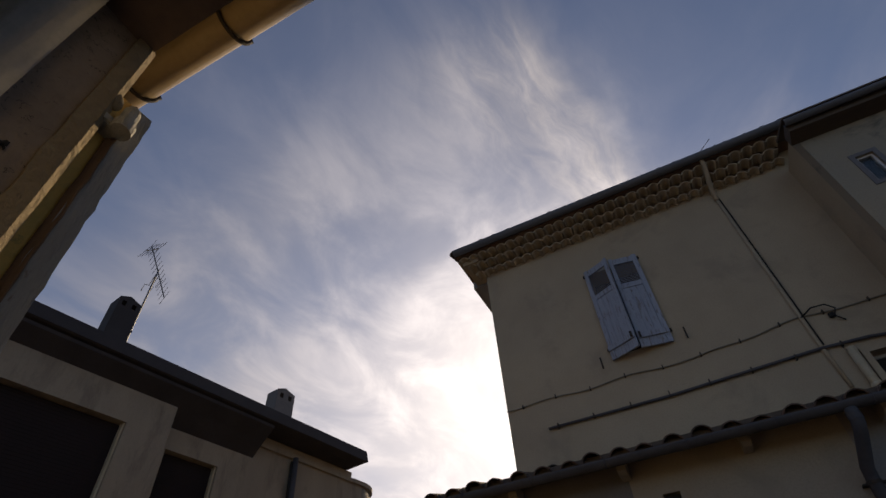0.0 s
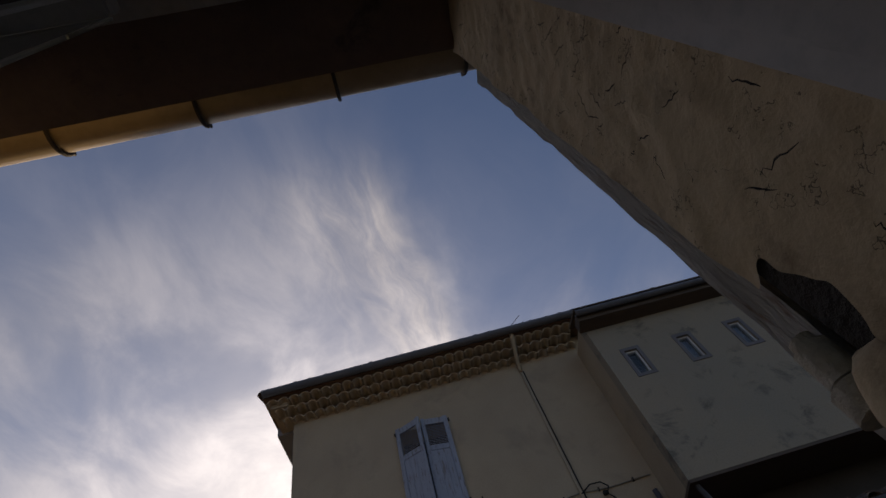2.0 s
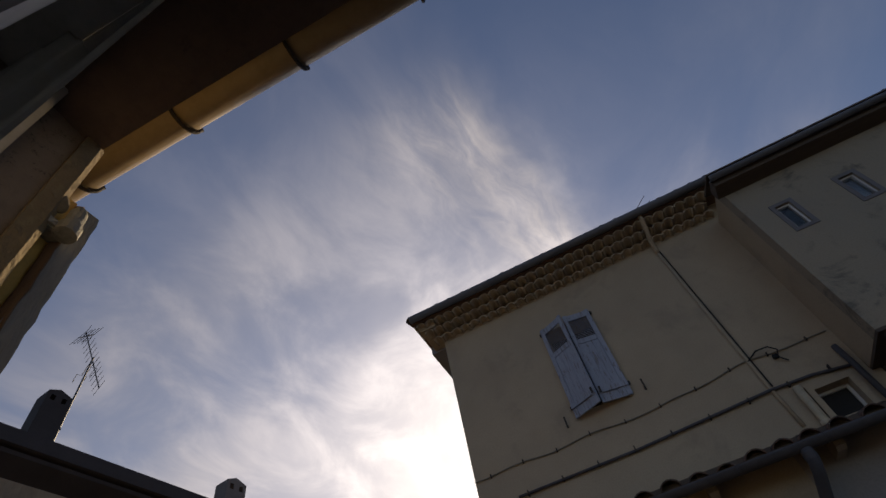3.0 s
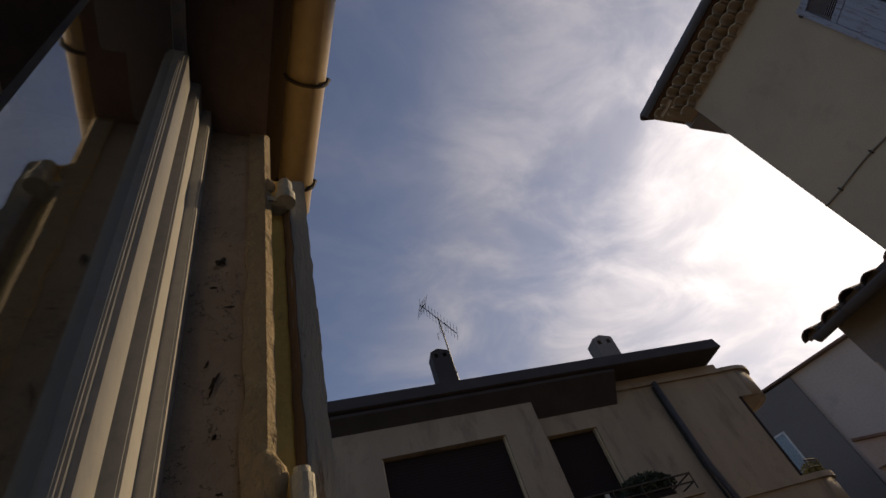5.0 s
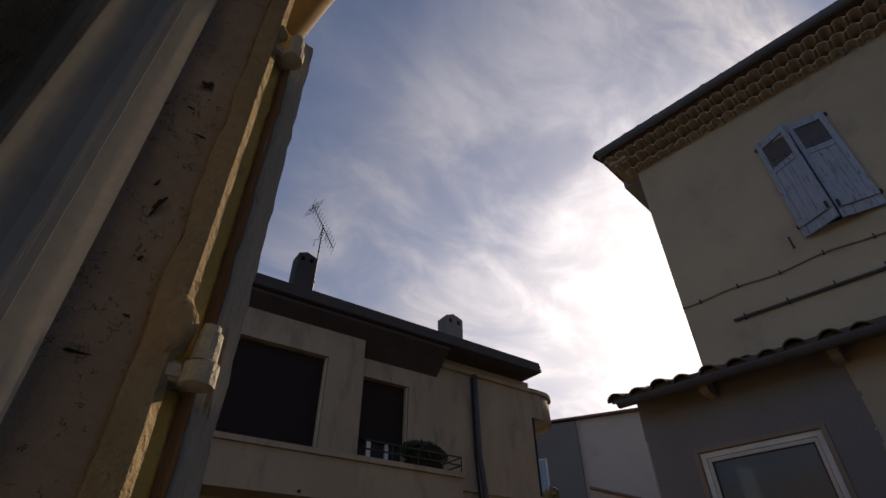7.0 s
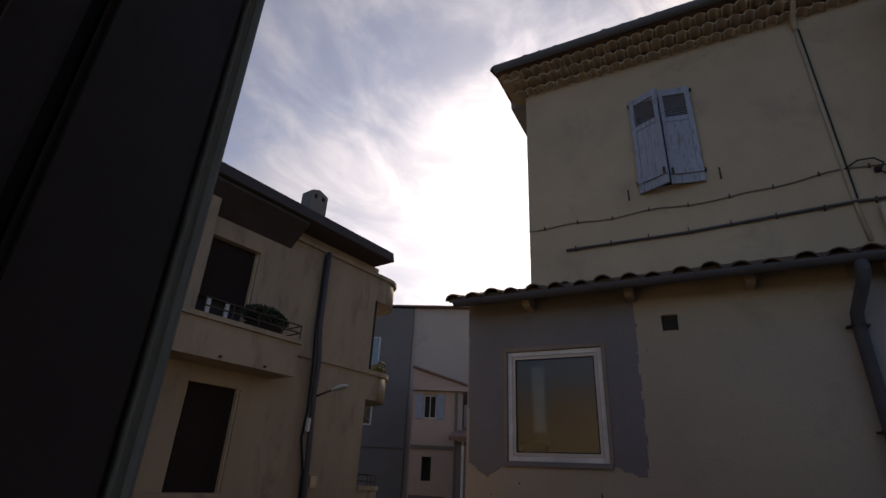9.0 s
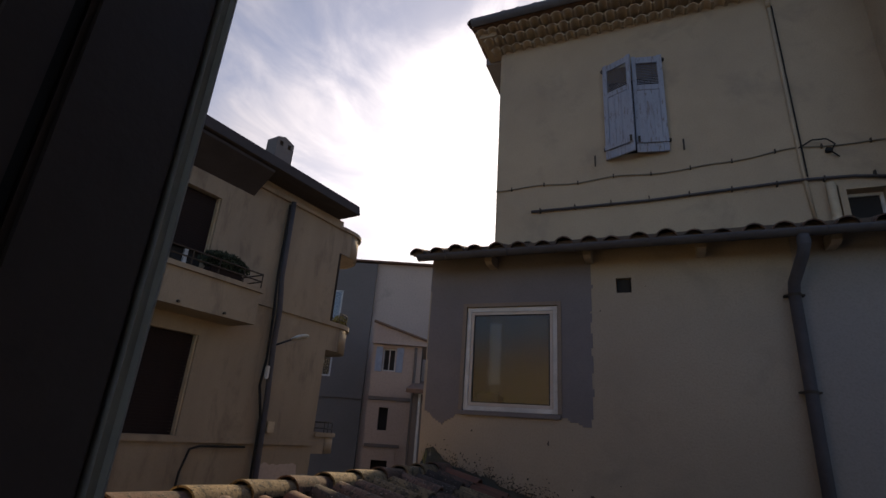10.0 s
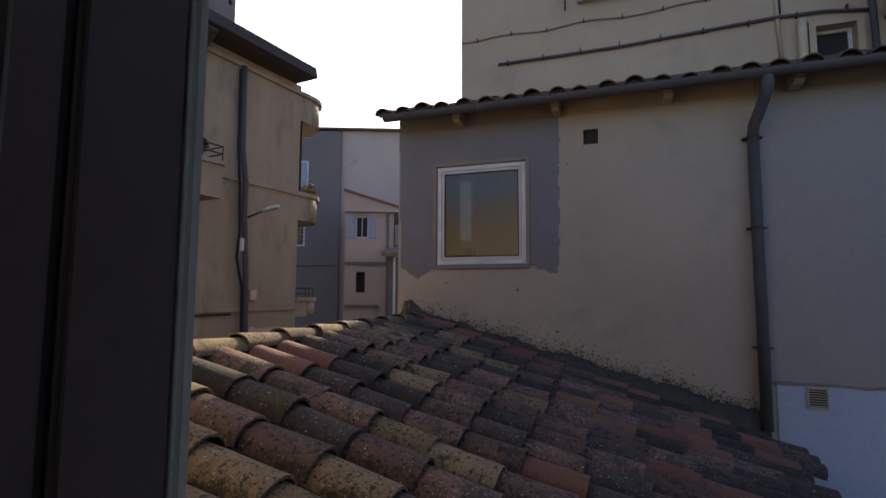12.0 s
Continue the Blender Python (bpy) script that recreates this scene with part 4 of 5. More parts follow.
# roof and its verge
RP = math.tan(radians(17))
hip = bmesh.new()
vs = [hip.verts.new(p) for p in ((OX - 0.40, 5.74, 14.20), (10, 5.74, 14.20), (10, 15.4, 14.20), (OX - 0.40, 15.4, 14.20),
                                 (OX - 0.40, 5.74, 14.31), (10, 5.74, 14.31), (10, 15.4, 14.31), (OX - 0.40, 15.4, 14.31), (OX + 4.4, 10.57, 15.6), (10, 10.57, 15.6))]
for f in ((3, 2, 1, 0), (0, 1, 5, 4), (2, 3, 7, 6), (3, 0, 4, 7), (4, 5, 9, 8), (7, 4, 8), (6, 7, 8, 9), (1, 2, 6, 9, 5)):
    hip.faces.new([vs[i] for i in f])
bmesh.ops.recalc_face_normals(hip, faces=hip.faces[:])
part("roof_deck", hip, M_ROOFTILE_FAR, och, "hipped clay tile roof")
part("side_soffit", box(OX - 0.38, OX - 0.002, OY + 0.301, 15.3, 14.02, 14.198), M_EAVE_GREY, och, "grey painted side eaves")
og = thing("gutter", "dark zinc gutter under the roof tiles of the ochre house", "gutter", at=(0, 0, 14.2))
part("trough", profile(half_gutter(5.665, 0.060, 0.080), (OX - 0.38, 9.0)), M_GUT_BLUE, og, smooth=True)
od = thing("downpipe", "beige painted downpipe on the ochre wall", "downpipe", at=(2.48, OY - 0.05, 0))
part("pipe", tube([(0.02, -0.42, 14.25), (0.02, -0.40, 14.12), (0.0, -0.05, 13.90), (0, 0.02, 13.78), (0.0, 0.035, 13.70)], 0.036, 12), M_OCHRE, od, smooth=True)
part("lower_pipe", tube([(0.0, 0.036, 13.69), (0.03, 0.036, 10.95), (0.06, 0.036, 10.4)], 0.024, 10), M_OCHRE, od, smooth=True)
part("cable", tube([(0.034, 0.02, 13.7), (0.064, 0.02, 10.95)], 0.009, 6), M_CABLE, od, "black cable strapped to the pipe")
bp_ = thing("downpipe", "short cream pipe beside the small window", "downpipe", at=(2.75, OY - 0.055, 10.0))
part("pipe", tube([(0, 0, 0.1), (0, 0, 0.82)], 0.05, 12), M_PIPE_BEIGE, bp_, smooth=True)
part("collar", tube([(0, 0, 0.3), (0, 0, 0.36)], 0.058, 12), M_PIPE_BEIGE, bp_, smooth=True)
hp = thing("conduit", "grey conduit pipe fixed along the ochre wall", "conduit", at=(0, OY - 0.03, 10.84))
part("pipe", tube([(-0.93, 0, 0), (0.7, 0, 0.0), (2.5, 0, 0.075), (3.0, 0, 0.06), (3.42, 0, 0.0)], 0.020, 8), M_ZINC, hp, smooth=True)
for k in range(9):
    part("clip", box(-0.8 + k * 0.5, -0.785 + k * 0.5, -0.03, 0.03, -0.03 + k * 0.008, 0.035 + k * 0.008), M_IRON, hp)
vp = thing("conduit", "dark upright pipe beside the small window", "conduit", at=(3.46, OY - 0.06, 10.0))
part("pipe", tube([(0.0, 0, 0.0), (-0.02, 0, 0.85), (-0.04, 0, 1.12)], 0.036, 10), M_ZINC, vp, smooth=True)
cb = thing("cable", "sagging grey cable clipped along the ochre wall", "cable", at=(0, OY - 0.018, 11.28))
cpts = []
for k in range(61):
    x = OX + (3.5 - OX) * k / 60
    sag = 0.012 * math.sin(x * 6.0) + 0.02 * noise.noise(Vector((x * 1.4, 0, 0))) + (0.11 * max(0, (x - 1.2)) / 1.3 if x < 2.5 else 0.11 - 0.02 * (x - 2.5))
    cpts.append((x, 0, sag - 0.02))
part("line", tube(cpts, 0.010, 6), M_CABLE_GREY, cb)
for k in range(3, 60, 6):
    x, _, z = cpts[k]
    part("clip", box(x - 0.008, x + 0.008, -0.02, 0.018, z - 0.02, z + 0.03), M_IRON, cb)
lp = thing("cable", "loose loop of black cables with a small junction box", "cable", at=(2.75, OY - 0.03, 11.38))
part("loop", tube([(-0.25, 0, -0.02), (-0.1, -0.03, 0.06), (0.05, -0.04, 0.05), (0.13, -0.03, -0.03), (0.08, -0.02, -0.12), (0.16, 0, -0.2)], 0.010, 6), M_CABLE, lp)
part("junction_box", box(0.03, 0.10, -0.02, 0.03, -0.12, -0.06, bevel=0.008), M_CABLE, lp)
for x, z in ((0.02, 11.52), (1.20, 11.60)):
    hk = thing("shutter_hook", "rusty iron shutter hook in the wall", "hook", "shutter hooks", at=(x, OY, z))
    part("stem", tube([(0, 0.01, 0), (0, -0.07, 0), (0, -0.075, 0.02)], 0.009, 6), M_IRON, hk)
    part("plate", box(-0.012, 0.012, -0.09, -0.075, -0.08, 0.1, bevel=0.003), M_IRON, hk)


def louvred_leaf(wd, ht, label, at, turn, mirror):
    t = thing("shutter", label, "shutter", "shutters of the ochre house", at=at)
    t.rotation_euler = (0, 0, radians(turn))
    s = -1 if mirror else 1
    def bx(a, b, *r, **k):
        return box(min(s * a, s * b), max(s * a, s * b), *r, **k)
    part("stile", bx(0, 0.07, -0.035, 0, 0, ht, bevel=0.003), M_SHUT_LILAC, t)
    part("stile", bx(wd - 0.06, wd, -0.035, 0, 0, ht, bevel=0.003), M_SHUT_LILAC, t)
    part("rail", bx(0.071, wd - 0.061, -0.034, 0, ht - 0.13, ht - 0.02, bevel=0.003), M_SHUT_LILAC, t)
    part("rail", bx(0.071, wd - 0.061, -0.034, 0, ht * 0.63, ht * 0.63 + 0.09, bevel=0.003), M_SHUT_LILAC, t)
    part("rail", bx(0.0, wd, -0.052, -0.036, 0.14, 0.22, bevel=0.003), M_SHUT_LILAC, t)
    z = ht * 0.63 + 0.10
    while z < ht - 0.15:
        b = bx(0.072, wd - 0.062, -0.022, 0.022, -0.004, 0.004)
        b.transform(Matrix.Translation((0, -0.016, z)) @ Matrix.Rotation(radians(42), 4, "X"))
        part("slat", b, M_SHUT_LILAC, t)
        z += 0.029
    n = 3
    wp = (wd - 0.132) / n
    for i in range(n):
        part("plank", bx(0.072 + i * wp, 0.070 + (i + 1) * wp, -0.026, -0.004, 0.0, ht * 0.63 - 0.002, bevel=0.002), M_SHUT_LILAC, t)
    for zz in (0.16, ht - 0.10):
        part("hinge", bx(-0.035, 0.03, -0.03, 0.012, zz, zz + 0.05, bevel=0.006), M_IRON, t)
    part("latch", bx(wd - 0.05, wd - 0.02, -0.07, -0.05, 0.15, 0.24), M_IRON, t)
    return t


louvred_leaf(0.445, 1.66, "weathered lilac-grey louvred shutter standing slightly ajar", (0.185, OY - 0.02, 11.54), -25, False)
louvred_leaf(0.43, 1.66, "weathered lilac-grey louvred shutter nearly closed", (1.02, OY - 0.02, 11.56), 10, True)

# bay standing out from the wall
BY, BX = 5.4, 3.555
bay = thing("bay", "rendered bay with three tiny windows on the ochre house", "bay")
SQ = [(3.90, 4.10, 12.39, 12.86), (4.77, 4.97, 12.39, 12.86), (5.64, 5.84, 12.39, 12.86)]
part("wall", pierced(BX, 9.0, 10.74, 13.76, BY, BY + 0.2, SQ), M_BAY, bay)
part("wall", box(BX, BX + 0.2, BY + 0.2005, OY - 0.001, 10.74, 13.76), M_OCHRE, bay)
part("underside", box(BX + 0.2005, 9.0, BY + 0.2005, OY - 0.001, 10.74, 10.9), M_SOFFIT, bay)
for k, s4 in enumerate(SQ):
    wn = white_window("window", s4[0], s4[1], s4[2], s4[3], BY + 0.03, bay, 0.028, 0.05, label="tiny white framed window")
    part("surround", pierced(s4[0] - 0.055, s4[1] + 0.055, s4[2] - 0.055, s4[3] + 0.055, BY - 0.012, BY - 0.001, [s4]), M_GREYPATCH, wn, "grey cement surround")
    # First sheet is near-black, painted as an unlit room; the others are pale.
    part("blind", box(s4[0], s4[1], BY + 0.15, BY + 0.16, s4[2], s4[3]), M_DARK if k == 0 else M_BLUE, wn)
part("fascia", profile([(5.16, 13.50), (5.399, 13.46), (5.399, 13.64), (5.16, 13.66)], (BX - 0.1, 6.15)), M_SOFFIT, bay)
bgut = thing("gutter", "dark gutter along the eaves of the bay", "gutter", at=(0, 0, 13.6))
part("trough", profile(half_gutter(5.09, 0.03, 0.06), (BX - 0.12, 9.0)), M_GUT_BLUE, bgut, smooth=True)
part("roof_deck", profile([(5.04, 13.665), (5.60, 13.81), (5.60, 13.85), (5.04, 13.69)], (BX - 0.12, 9.0)), M_SOFFIT, bay)
# Added flat panel; the deep shade under the bay is in its colour.
part("recess", box(BX + 0.1, 9.0, OY - 0.012, OY - 0.002, 9.9, 10.735), M_BROWN_SHADE_CHIP, bay, "added dark panel painting the shade under the bay")
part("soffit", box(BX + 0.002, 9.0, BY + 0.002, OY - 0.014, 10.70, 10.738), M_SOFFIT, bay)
st = thing("prop", "slanting dark metal prop under the bay", "prop", at=(3.75, 5.5, 10.0))
part("bar", tube([(-0.1, 0.0, 0.74), (0.1, 0.1, 0.0)], 0.035, 8), M_ZINC, st)
# ochre wall flush with the bay, its cornice and a louvred shutter
part("side_wall", box(6.30, 9.0, BY - 0.010, BY - 0.001, 10.75, 13.44), M_OCHRE, bay, "ochre wall flush with the bay")
for row, (yy, zz) in enumerate(((BY - 0.12, 13.40), (BY - 0.22, 13.49))):
    part("cornice_slab", box(6.16, 9.0, yy + 0.06, BY - 0.012, zz + 0.0735, zz + 0.088), M_GENOISE, bay)
    bm0 = canal_tile(0.11 + row * 0.09, 0.084, 0.080, 0.014, 8)
    bm0.transform(Matrix.Rotation(radians(90), 4, "Z"))
    me = mesh_of(bm0, "cornice_tile", M_GENOISE)
    for k in range(15):
        o = new("cornice_tile", me)
        o.parent = bay
        o.location = (6.25 + row * 0.09 + k * 0.18, yy, zz)
gr = thing("louvred_shutter", "pale grey louvred shutter on the bay wall", "shutter", at=(6.46, BY - 0.010, 11.25))
for k in range(40):
    part("slat", box(0.0, 0.46, -0.02, -0.006, 0.01 + k * 0.034, 0.01 + k * 0.034 + 0.020), M_SHUT_LILAC, gr)
part("frame", pierced(-0.05, 0.51, -0.06, 1.43, -0.026, -0.001, [(0.0, 0.46, 0.0, 0.66), (0.0, 0.46, 0.72, 1.37)]), M_SHUT_LILAC, gr)

# ---- corner house with balconies across the street ----
LBM = Matrix.Translation((-7.85, 8.92, 0)) @ Matrix.Rotation(radians(90 - 9), 4, "Z")   # local x along the front, -y outwards
lb = thing("corner_house", "tan rendered corner house with balconies and rounded corner", "house")
lb.matrix_basis = LBM
W2, W3, LO1 = (-3.19, -2.0, 10.40, 12.28), (-2.96, -1.80, 7.26, 9.22), (-5.70, -4.30, 6.9, 9.05)
BIGW = (-6.75, -4.18, 10.42, 12.36)
EN = 1.90
part("wall", pierced(-9.0, EN, 0.0, 13.26, 0.0, 0.3, [W2, W3, LO1]), M_LB, lb)
part("wall", pierced(-9.0, -3.36, 10.25, 13.1, -0.30, -0.001, [BIGW]), M_LB, lb, "projecting tan wall panel")
part("wall", box(EN - 0.3, EN, 0.3005, 8.0, 0.0, 13.1), M_LB, lb)


def roller(x0, x1, z0, z1, y, parent):
    t = new("roller_shutter")
    t.parent = parent
    t["label"] = "dark brown closed roller shutter"
    k = 0
    z = z0
    while z < z1 - 0.02:
        part("slat", box(x0, x1, y, y + 0.02, z + 0.002, min(z + 0.058, z1)), M_SHUT_BROWN, t)
        z += 0.06
        k += 1
    part("guide", box(x1 - 0.002, x1 + 0.03, y - 0.10, y + 0.03, z0, z1), M_PIPE_BEIGE, t)
    part("guide", box(x0 - 0.03, x0 + 0.002, y - 0.10, y + 0.03, z0, z1), M_PIPE_BEIGE, t)
    part("backing", box(x0, x1, y + 0.10, y + 0.12, z0, z1), M_DARK, t)
    return t


roller(BIGW[0] + 0.03, BIGW[1] - 0.03, BIGW[2], BIGW[3], -0.14, lb)
roller(W2[0] + 0.03, W2[1] - 0.03, 10.95, W2[3], 0.16, lb)
part("door_frame", box(-2.9, -2.8, 0.17, 0.22, 10.4, 10.95), M_WHITE, lb)
part("door_frame", box(-2.45, -2.37, 0.17, 0.22, 10.4, 10.95), M_WHITE, lb)
part("door_glass", box(-3.16, -2.03, 0.23, 0.24, 10.4, 10.95), M_DARK, lb)
roller(W3[0] + 0.03, W3[1] - 0.03, W3[2], W3[3], 0.14, lb)
roller(LO1[0] + 0.03, LO1[1] - 0.03, LO1[2], LO1[3], 0.14, lb)
part("cornice", box(-1.46, EN + 0.02, -0.07, -0.001, 12.99, 13.09), M_LB, lb)
part("belt", box(-1.1, EN + 0.02, -0.06, -0.001, 10.20, 10.32), M_LB, lb)
part("belt", box(-9.0, EN + 0.02, -0.06, -0.001, 7.14, 7.25), M_LB, lb)
part("balcony_slab", box(-9.0, -1.12, -0.80, -0.001, 9.55, 10.24), M_LB, lb, "tan balcony with solid front")
part("balcony_slab", box(-9.0, -1.08, -0.86, -0.001, 10.245, 10.34), M_LB, lb)
part("sill", box(-6.9, -3.4, -0.40, -0.301, 10.345, 10.42), M_WHITE, lb)
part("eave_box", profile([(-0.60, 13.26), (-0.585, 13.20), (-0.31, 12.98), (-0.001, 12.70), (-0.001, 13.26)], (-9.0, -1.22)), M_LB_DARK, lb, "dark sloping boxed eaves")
rf = bmesh.new()
loops = []
for (x1, y0, z) in ((1.60, -0.004, 13.262), (1.70, -0.42, 13.268), (1.79, -0.62, 13.31), (1.82, -0.66, 13.33), (1.79, -0.62, 13.60)):
    loops.append([rf.verts.new(p) for p in ((-9.0, y0, z), (x1, y0, z), (x1, 8.0, z), (-9.0, 8.0, z))])
for q0, q1 in zip(loops, loops[1:]):
    for k in range(4):
        rf.faces.new((q0[k], q0[(k + 1) % 4], q1[(k + 1) % 4], q1[k]))
rf.faces.new(loops[0][::-1])
top_ = [rf.verts.new((1.5, 3.5, 14.6)), rf.verts.new((-9.0, 3.5, 14.6))]
lo_ = loops[-1]
for fc in ((lo_[0], lo_[1], top_[0], top_[1]), (lo_[1], lo_[2], top_[0]), (lo_[2], lo_[3], top_[1], top_[0]), (lo_[3], lo_[0], top_[1])):
    rf.faces.new(fc)
bmesh.ops.recalc_face_normals(rf, faces=rf.faces[:])
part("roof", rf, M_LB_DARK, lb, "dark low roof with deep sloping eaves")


def round_band(z0, z1, r, cx, cy, t=0.14, a0=-90, a1=60, seg=18, full=False):
    bm = bmesh.new()
    rows = []
    for k in range(seg + 1):
        a = radians(a0 + (a1 - a0) * k / seg)
        c, s = math.cos(a), math.sin(a)
        ri = 0.01 if full else r - t
        rows.append([bm.verts.new((cx + rr * c, cy + rr * s, z)) for rr, z in ((r, z0), (r, z1), (ri, z1), (ri, z0))])
    for p0, p1 in zip(rows, rows[1:]):
        for k in range(4):
            bm.faces.new((p0[k], p0[(k + 1) % 4], p1[(k + 1) % 4], p1[k]))
    bm.faces.new(rows[0])
    bm.faces.new(rows[-1][::-1])
    bmesh.ops.recalc_face_normals(bm, faces=bm.faces[:])
    return bm


CR, CX = 0.80, EN + 0.42
for z0, z1 in ((12.30, 13.06), (9.55, 10.30), (6.95, 7.45)):
    part("corner_band", round_band(z0, z1, CR, CX, CR), M_LB, lb, "rounded balcony front", smooth=True)
    part("corner_band", box(EN + 0.002, CX - 0.001, 0.0, 0.14, z0, z1), M_LB, lb)
    part("corner_floor", box(EN + 0.002, CX - 0.001, 0.141, 2.0, z0 + 0.02, z0 + 0.15), M_LB, lb)
    part("corner_floor", round_band(z0 + 0.02, z0 + 0.15, CR - 0.141, CX, CR, full=True), M_LB, lb)
for z0, z1, more in ((13.0, 13.10, 0.07), (10.20, 10.32, 0.06), (7.36, 7.46, 0.05)):
    part("corner_cornice", round_band(z0, z1, CR + more, CX, CR, t=more - 0.002), M_LB, lb, smooth=False)
    part("cornice", box(EN + 0.022, CX - 0.001, -more, -0.001, z0, z1), M_LB, lb)
part("corner_floor", round_band(12.80, 12.955, CR - 0.141, CX, CR, full=True), M_LB, lb)
for zr in (10.62, 7.72):
    part("rail", tube([(CX + (CR - 0.05) * math.cos(radians(-90 + 150 * k / 16)), CR + (CR - 0.05) * math.sin(radians(-90 + 150 * k / 16)), zr) for k in range(17)], 0.02, 6), M_IRON, lb)
    part("rail", tube([(CX + (CR - 0.05) * math.cos(radians(-90 + 150 * k / 16)), CR + (CR - 0.05) * math.sin(radians(-90 + 150 * k / 16)), zr - 0.16) for k in range(17)], 0.015, 6), M_IRON, lb)
    for k in range(0, 17, 4):
        a = radians(-90 + 150 * k / 16)
        part("rail_post", tube([(CX + (CR - 0.05) * math.cos(a), CR + (CR - 0.05) * math.sin(a), zr - 0.5), (CX + (CR - 0.05) * math.cos(a), CR + (CR - 0.05) * math.sin(a), zr)], 0.012, 5), M_IRON, lb)
part("corner_post", box(EN + 0.001, EN + 0.075, -0.004, 0.12, 10.325, 12.295), M_SHUT_BROWN, lb, "dark brown frame at the loggia edge")
part("blind", box(EN + 0.002, EN + 0.02, 0.5, 1.6, 10.9, 12.2), M_BLUE, lb, "pale lowered blind in the corner loggia")
fp = bmesh.new()
up_, lo_ = [], []
for k in range(41):
    x = 0.35 + 1.5 * k / 40
    lo_.append(fp.verts.new((x, -0.006, 5.2)))
    up_.append(fp.verts.new((x, -0.006, 6.72 + 0.10 * noise.noise(Vector((x * 5, 1, 0))) - (0.25 if k > 30 else 0))))
for k in range(40):
    fp.faces.new((lo_[k], lo_[k + 1], up_[k + 1], up_[k]))
ex = bmesh.ops.extrude_face_region(fp, geom=fp.faces[:])
bmesh.ops.translate(fp, verts=[v for v in ex["geom"] if isinstance(v, bmesh.types.BMVert)], vec=(0, 0.005, 0))
bmesh.ops.recalc_face_normals(fp, faces=fp.faces[:])
part("bare_patch", fp, M_FAR_PINK, lb, "pale patch where render flaked off")
for k, x in enumerate((-4.6, -2.9, -1.9)):
    part("drain_spout", tube([(x, -0.81, 9.62), (x, -0.86, 9.61)], 0.025, 8), M_IRON, lb)
# balcony rail with plant
for z in (10.50, 10.66):
    part("rail", tube([(-3.4, -0.78, z), (-1.12, -0.78, z), (-1.12, -0.02, z)], 0.016, 6), M_IRON, lb)
for x in (-3.4, -2.8, -2.2, -1.6, -1.12):
    part("rail_post", tube([(x, -0.78, 10.33), (x, -0.78, 10.68)], 0.014, 6), M_IRON, lb)


def foliage(count, sx, sy, sz, leaf, seed):
    rnd = random.Random(seed)
    bm = bmesh.new()
    for _ in range(count):
        while True:
            p = Vector((rnd.uniform(-1, 1), rnd.uniform(-1, 1), rnd.uniform(-0.6, 1)))
            if p.length < 1 + 0.25 * noise.noise(p * 2.5 + Vector((seed, 0, 0))):
                break
        c = Vector((p.x * sx, p.y * sy, p.z * sz))
        m = Matrix.Translation(c) @ Euler((rnd.uniform(0, 6), rnd.uniform(0, 6), rnd.uniform(0, 6))).to_matrix().to_4x4()
        l = leaf * rnd.uniform(0.6, 1.4)
        q = [bm.verts.new(m @ Vector(v)) for v in ((-l, 0, 0), (0, -l * 0.35, l * 0.1), (l, 0, 0), (0, l * 0.35, l * 0.1))]
        bm.faces.new(q)
    return bm


pl = thing("balcony_plant", "dark bushy potted plant on the balcony", "plant")
pl.matrix_basis = LBM @ Matrix.Translation((-1.95, -0.58, 10.34))
part("pot", box(-0.4, 0.4, -0.12, 0.12, 0.0, 0.17, bevel=0.02), M_SHUT_BROWN, pl)
f = foliage(2200, 0.56, 0.22, 0.22, 0.045, 3)
f.transform(Matrix.Translation((0, 0, 0.33)))
part("leaves", f, M_LEAF, pl)
pl2 = thing("balcony_plant", "yellowing trailing plant on the rounded balcony", "plant")
pl2.matrix_basis = LBM @ Matrix.Translation((EN + 0.72, 0.38, 10.30))
part("pot", box(-0.14, 0.14, -0.12, 0.12, 0.0, 0.13, bevel=0.02), M_SHUT_BROWN, pl2)
f = foliage(500, 0.22, 0.26, 0.26, 0.045, 5)
f.transform(Matrix.Translation((0.05, 0, 0.12)))
part("leaves", f, M_LEAF_DRY, pl2)

dl = thing("downpipe", "grey downpipe with cables on the corner house", "downpipe")
dl.matrix_basis = LBM @ Matrix.Translation((0.04, -0.11, 0))
part("pipe", tube([(-0.14, 0, 13.0), (-0.10, 0, 11.0), (0.02, 0, 10.2), (0.02, 0, 9.4), (0.12, 0, 8.0), (0.2, 0, 6.0), (0.2, 0, 0.0)], 0.065, 12), M_ZINC, dl, smooth=True)
part("cable", tube([(-0.23, 0.02, 12.9), (-0.21, 0.02, 11.0), (-0.12, 0.02, 10.0), (-0.1, 0, 9.0), (-0.14, 0.02, 8.4), (0.04, 0.02, 7.7), (0.08, 0.02, 6.0)], 0.03, 8), M_CABLE, dl)
part("lamp_box", box(-0.12, -0.02, -0.10, -0.02, 8.55, 8.85, bevel=0.02), M_WHITE, dl)
ls = thing("street_lamp", "grey wall-mounted street lamp on a curved arm", "street lamp")
ls.matrix_basis = LBM @ Matrix.Translation((0.12, -0.16, 9.36))
part("arm", tube([(0, 0, 0), (0.02, -0.2, 0.06), (0.04, -0.45, 0.12)], 0.025, 8), M_ZINC, ls, smooth=True)
hd = bmesh.new()
bmesh.ops.create_uvsphere(hd, u_segments=18, v_segments=10, radius=1)
for v in hd.verts:
    v.co = Vector((v.co.x * 0.10, v.co.y * 0.28, v.co.z * (0.075 if v.co.z > 0 else 0.035)))
hd.transform(Matrix.Translation((0.06, -0.68, 0.15)) @ Matrix.Rotation(radians(-8), 4, "X"))
part("head", hd, M_WHITE, ls, smooth=True)
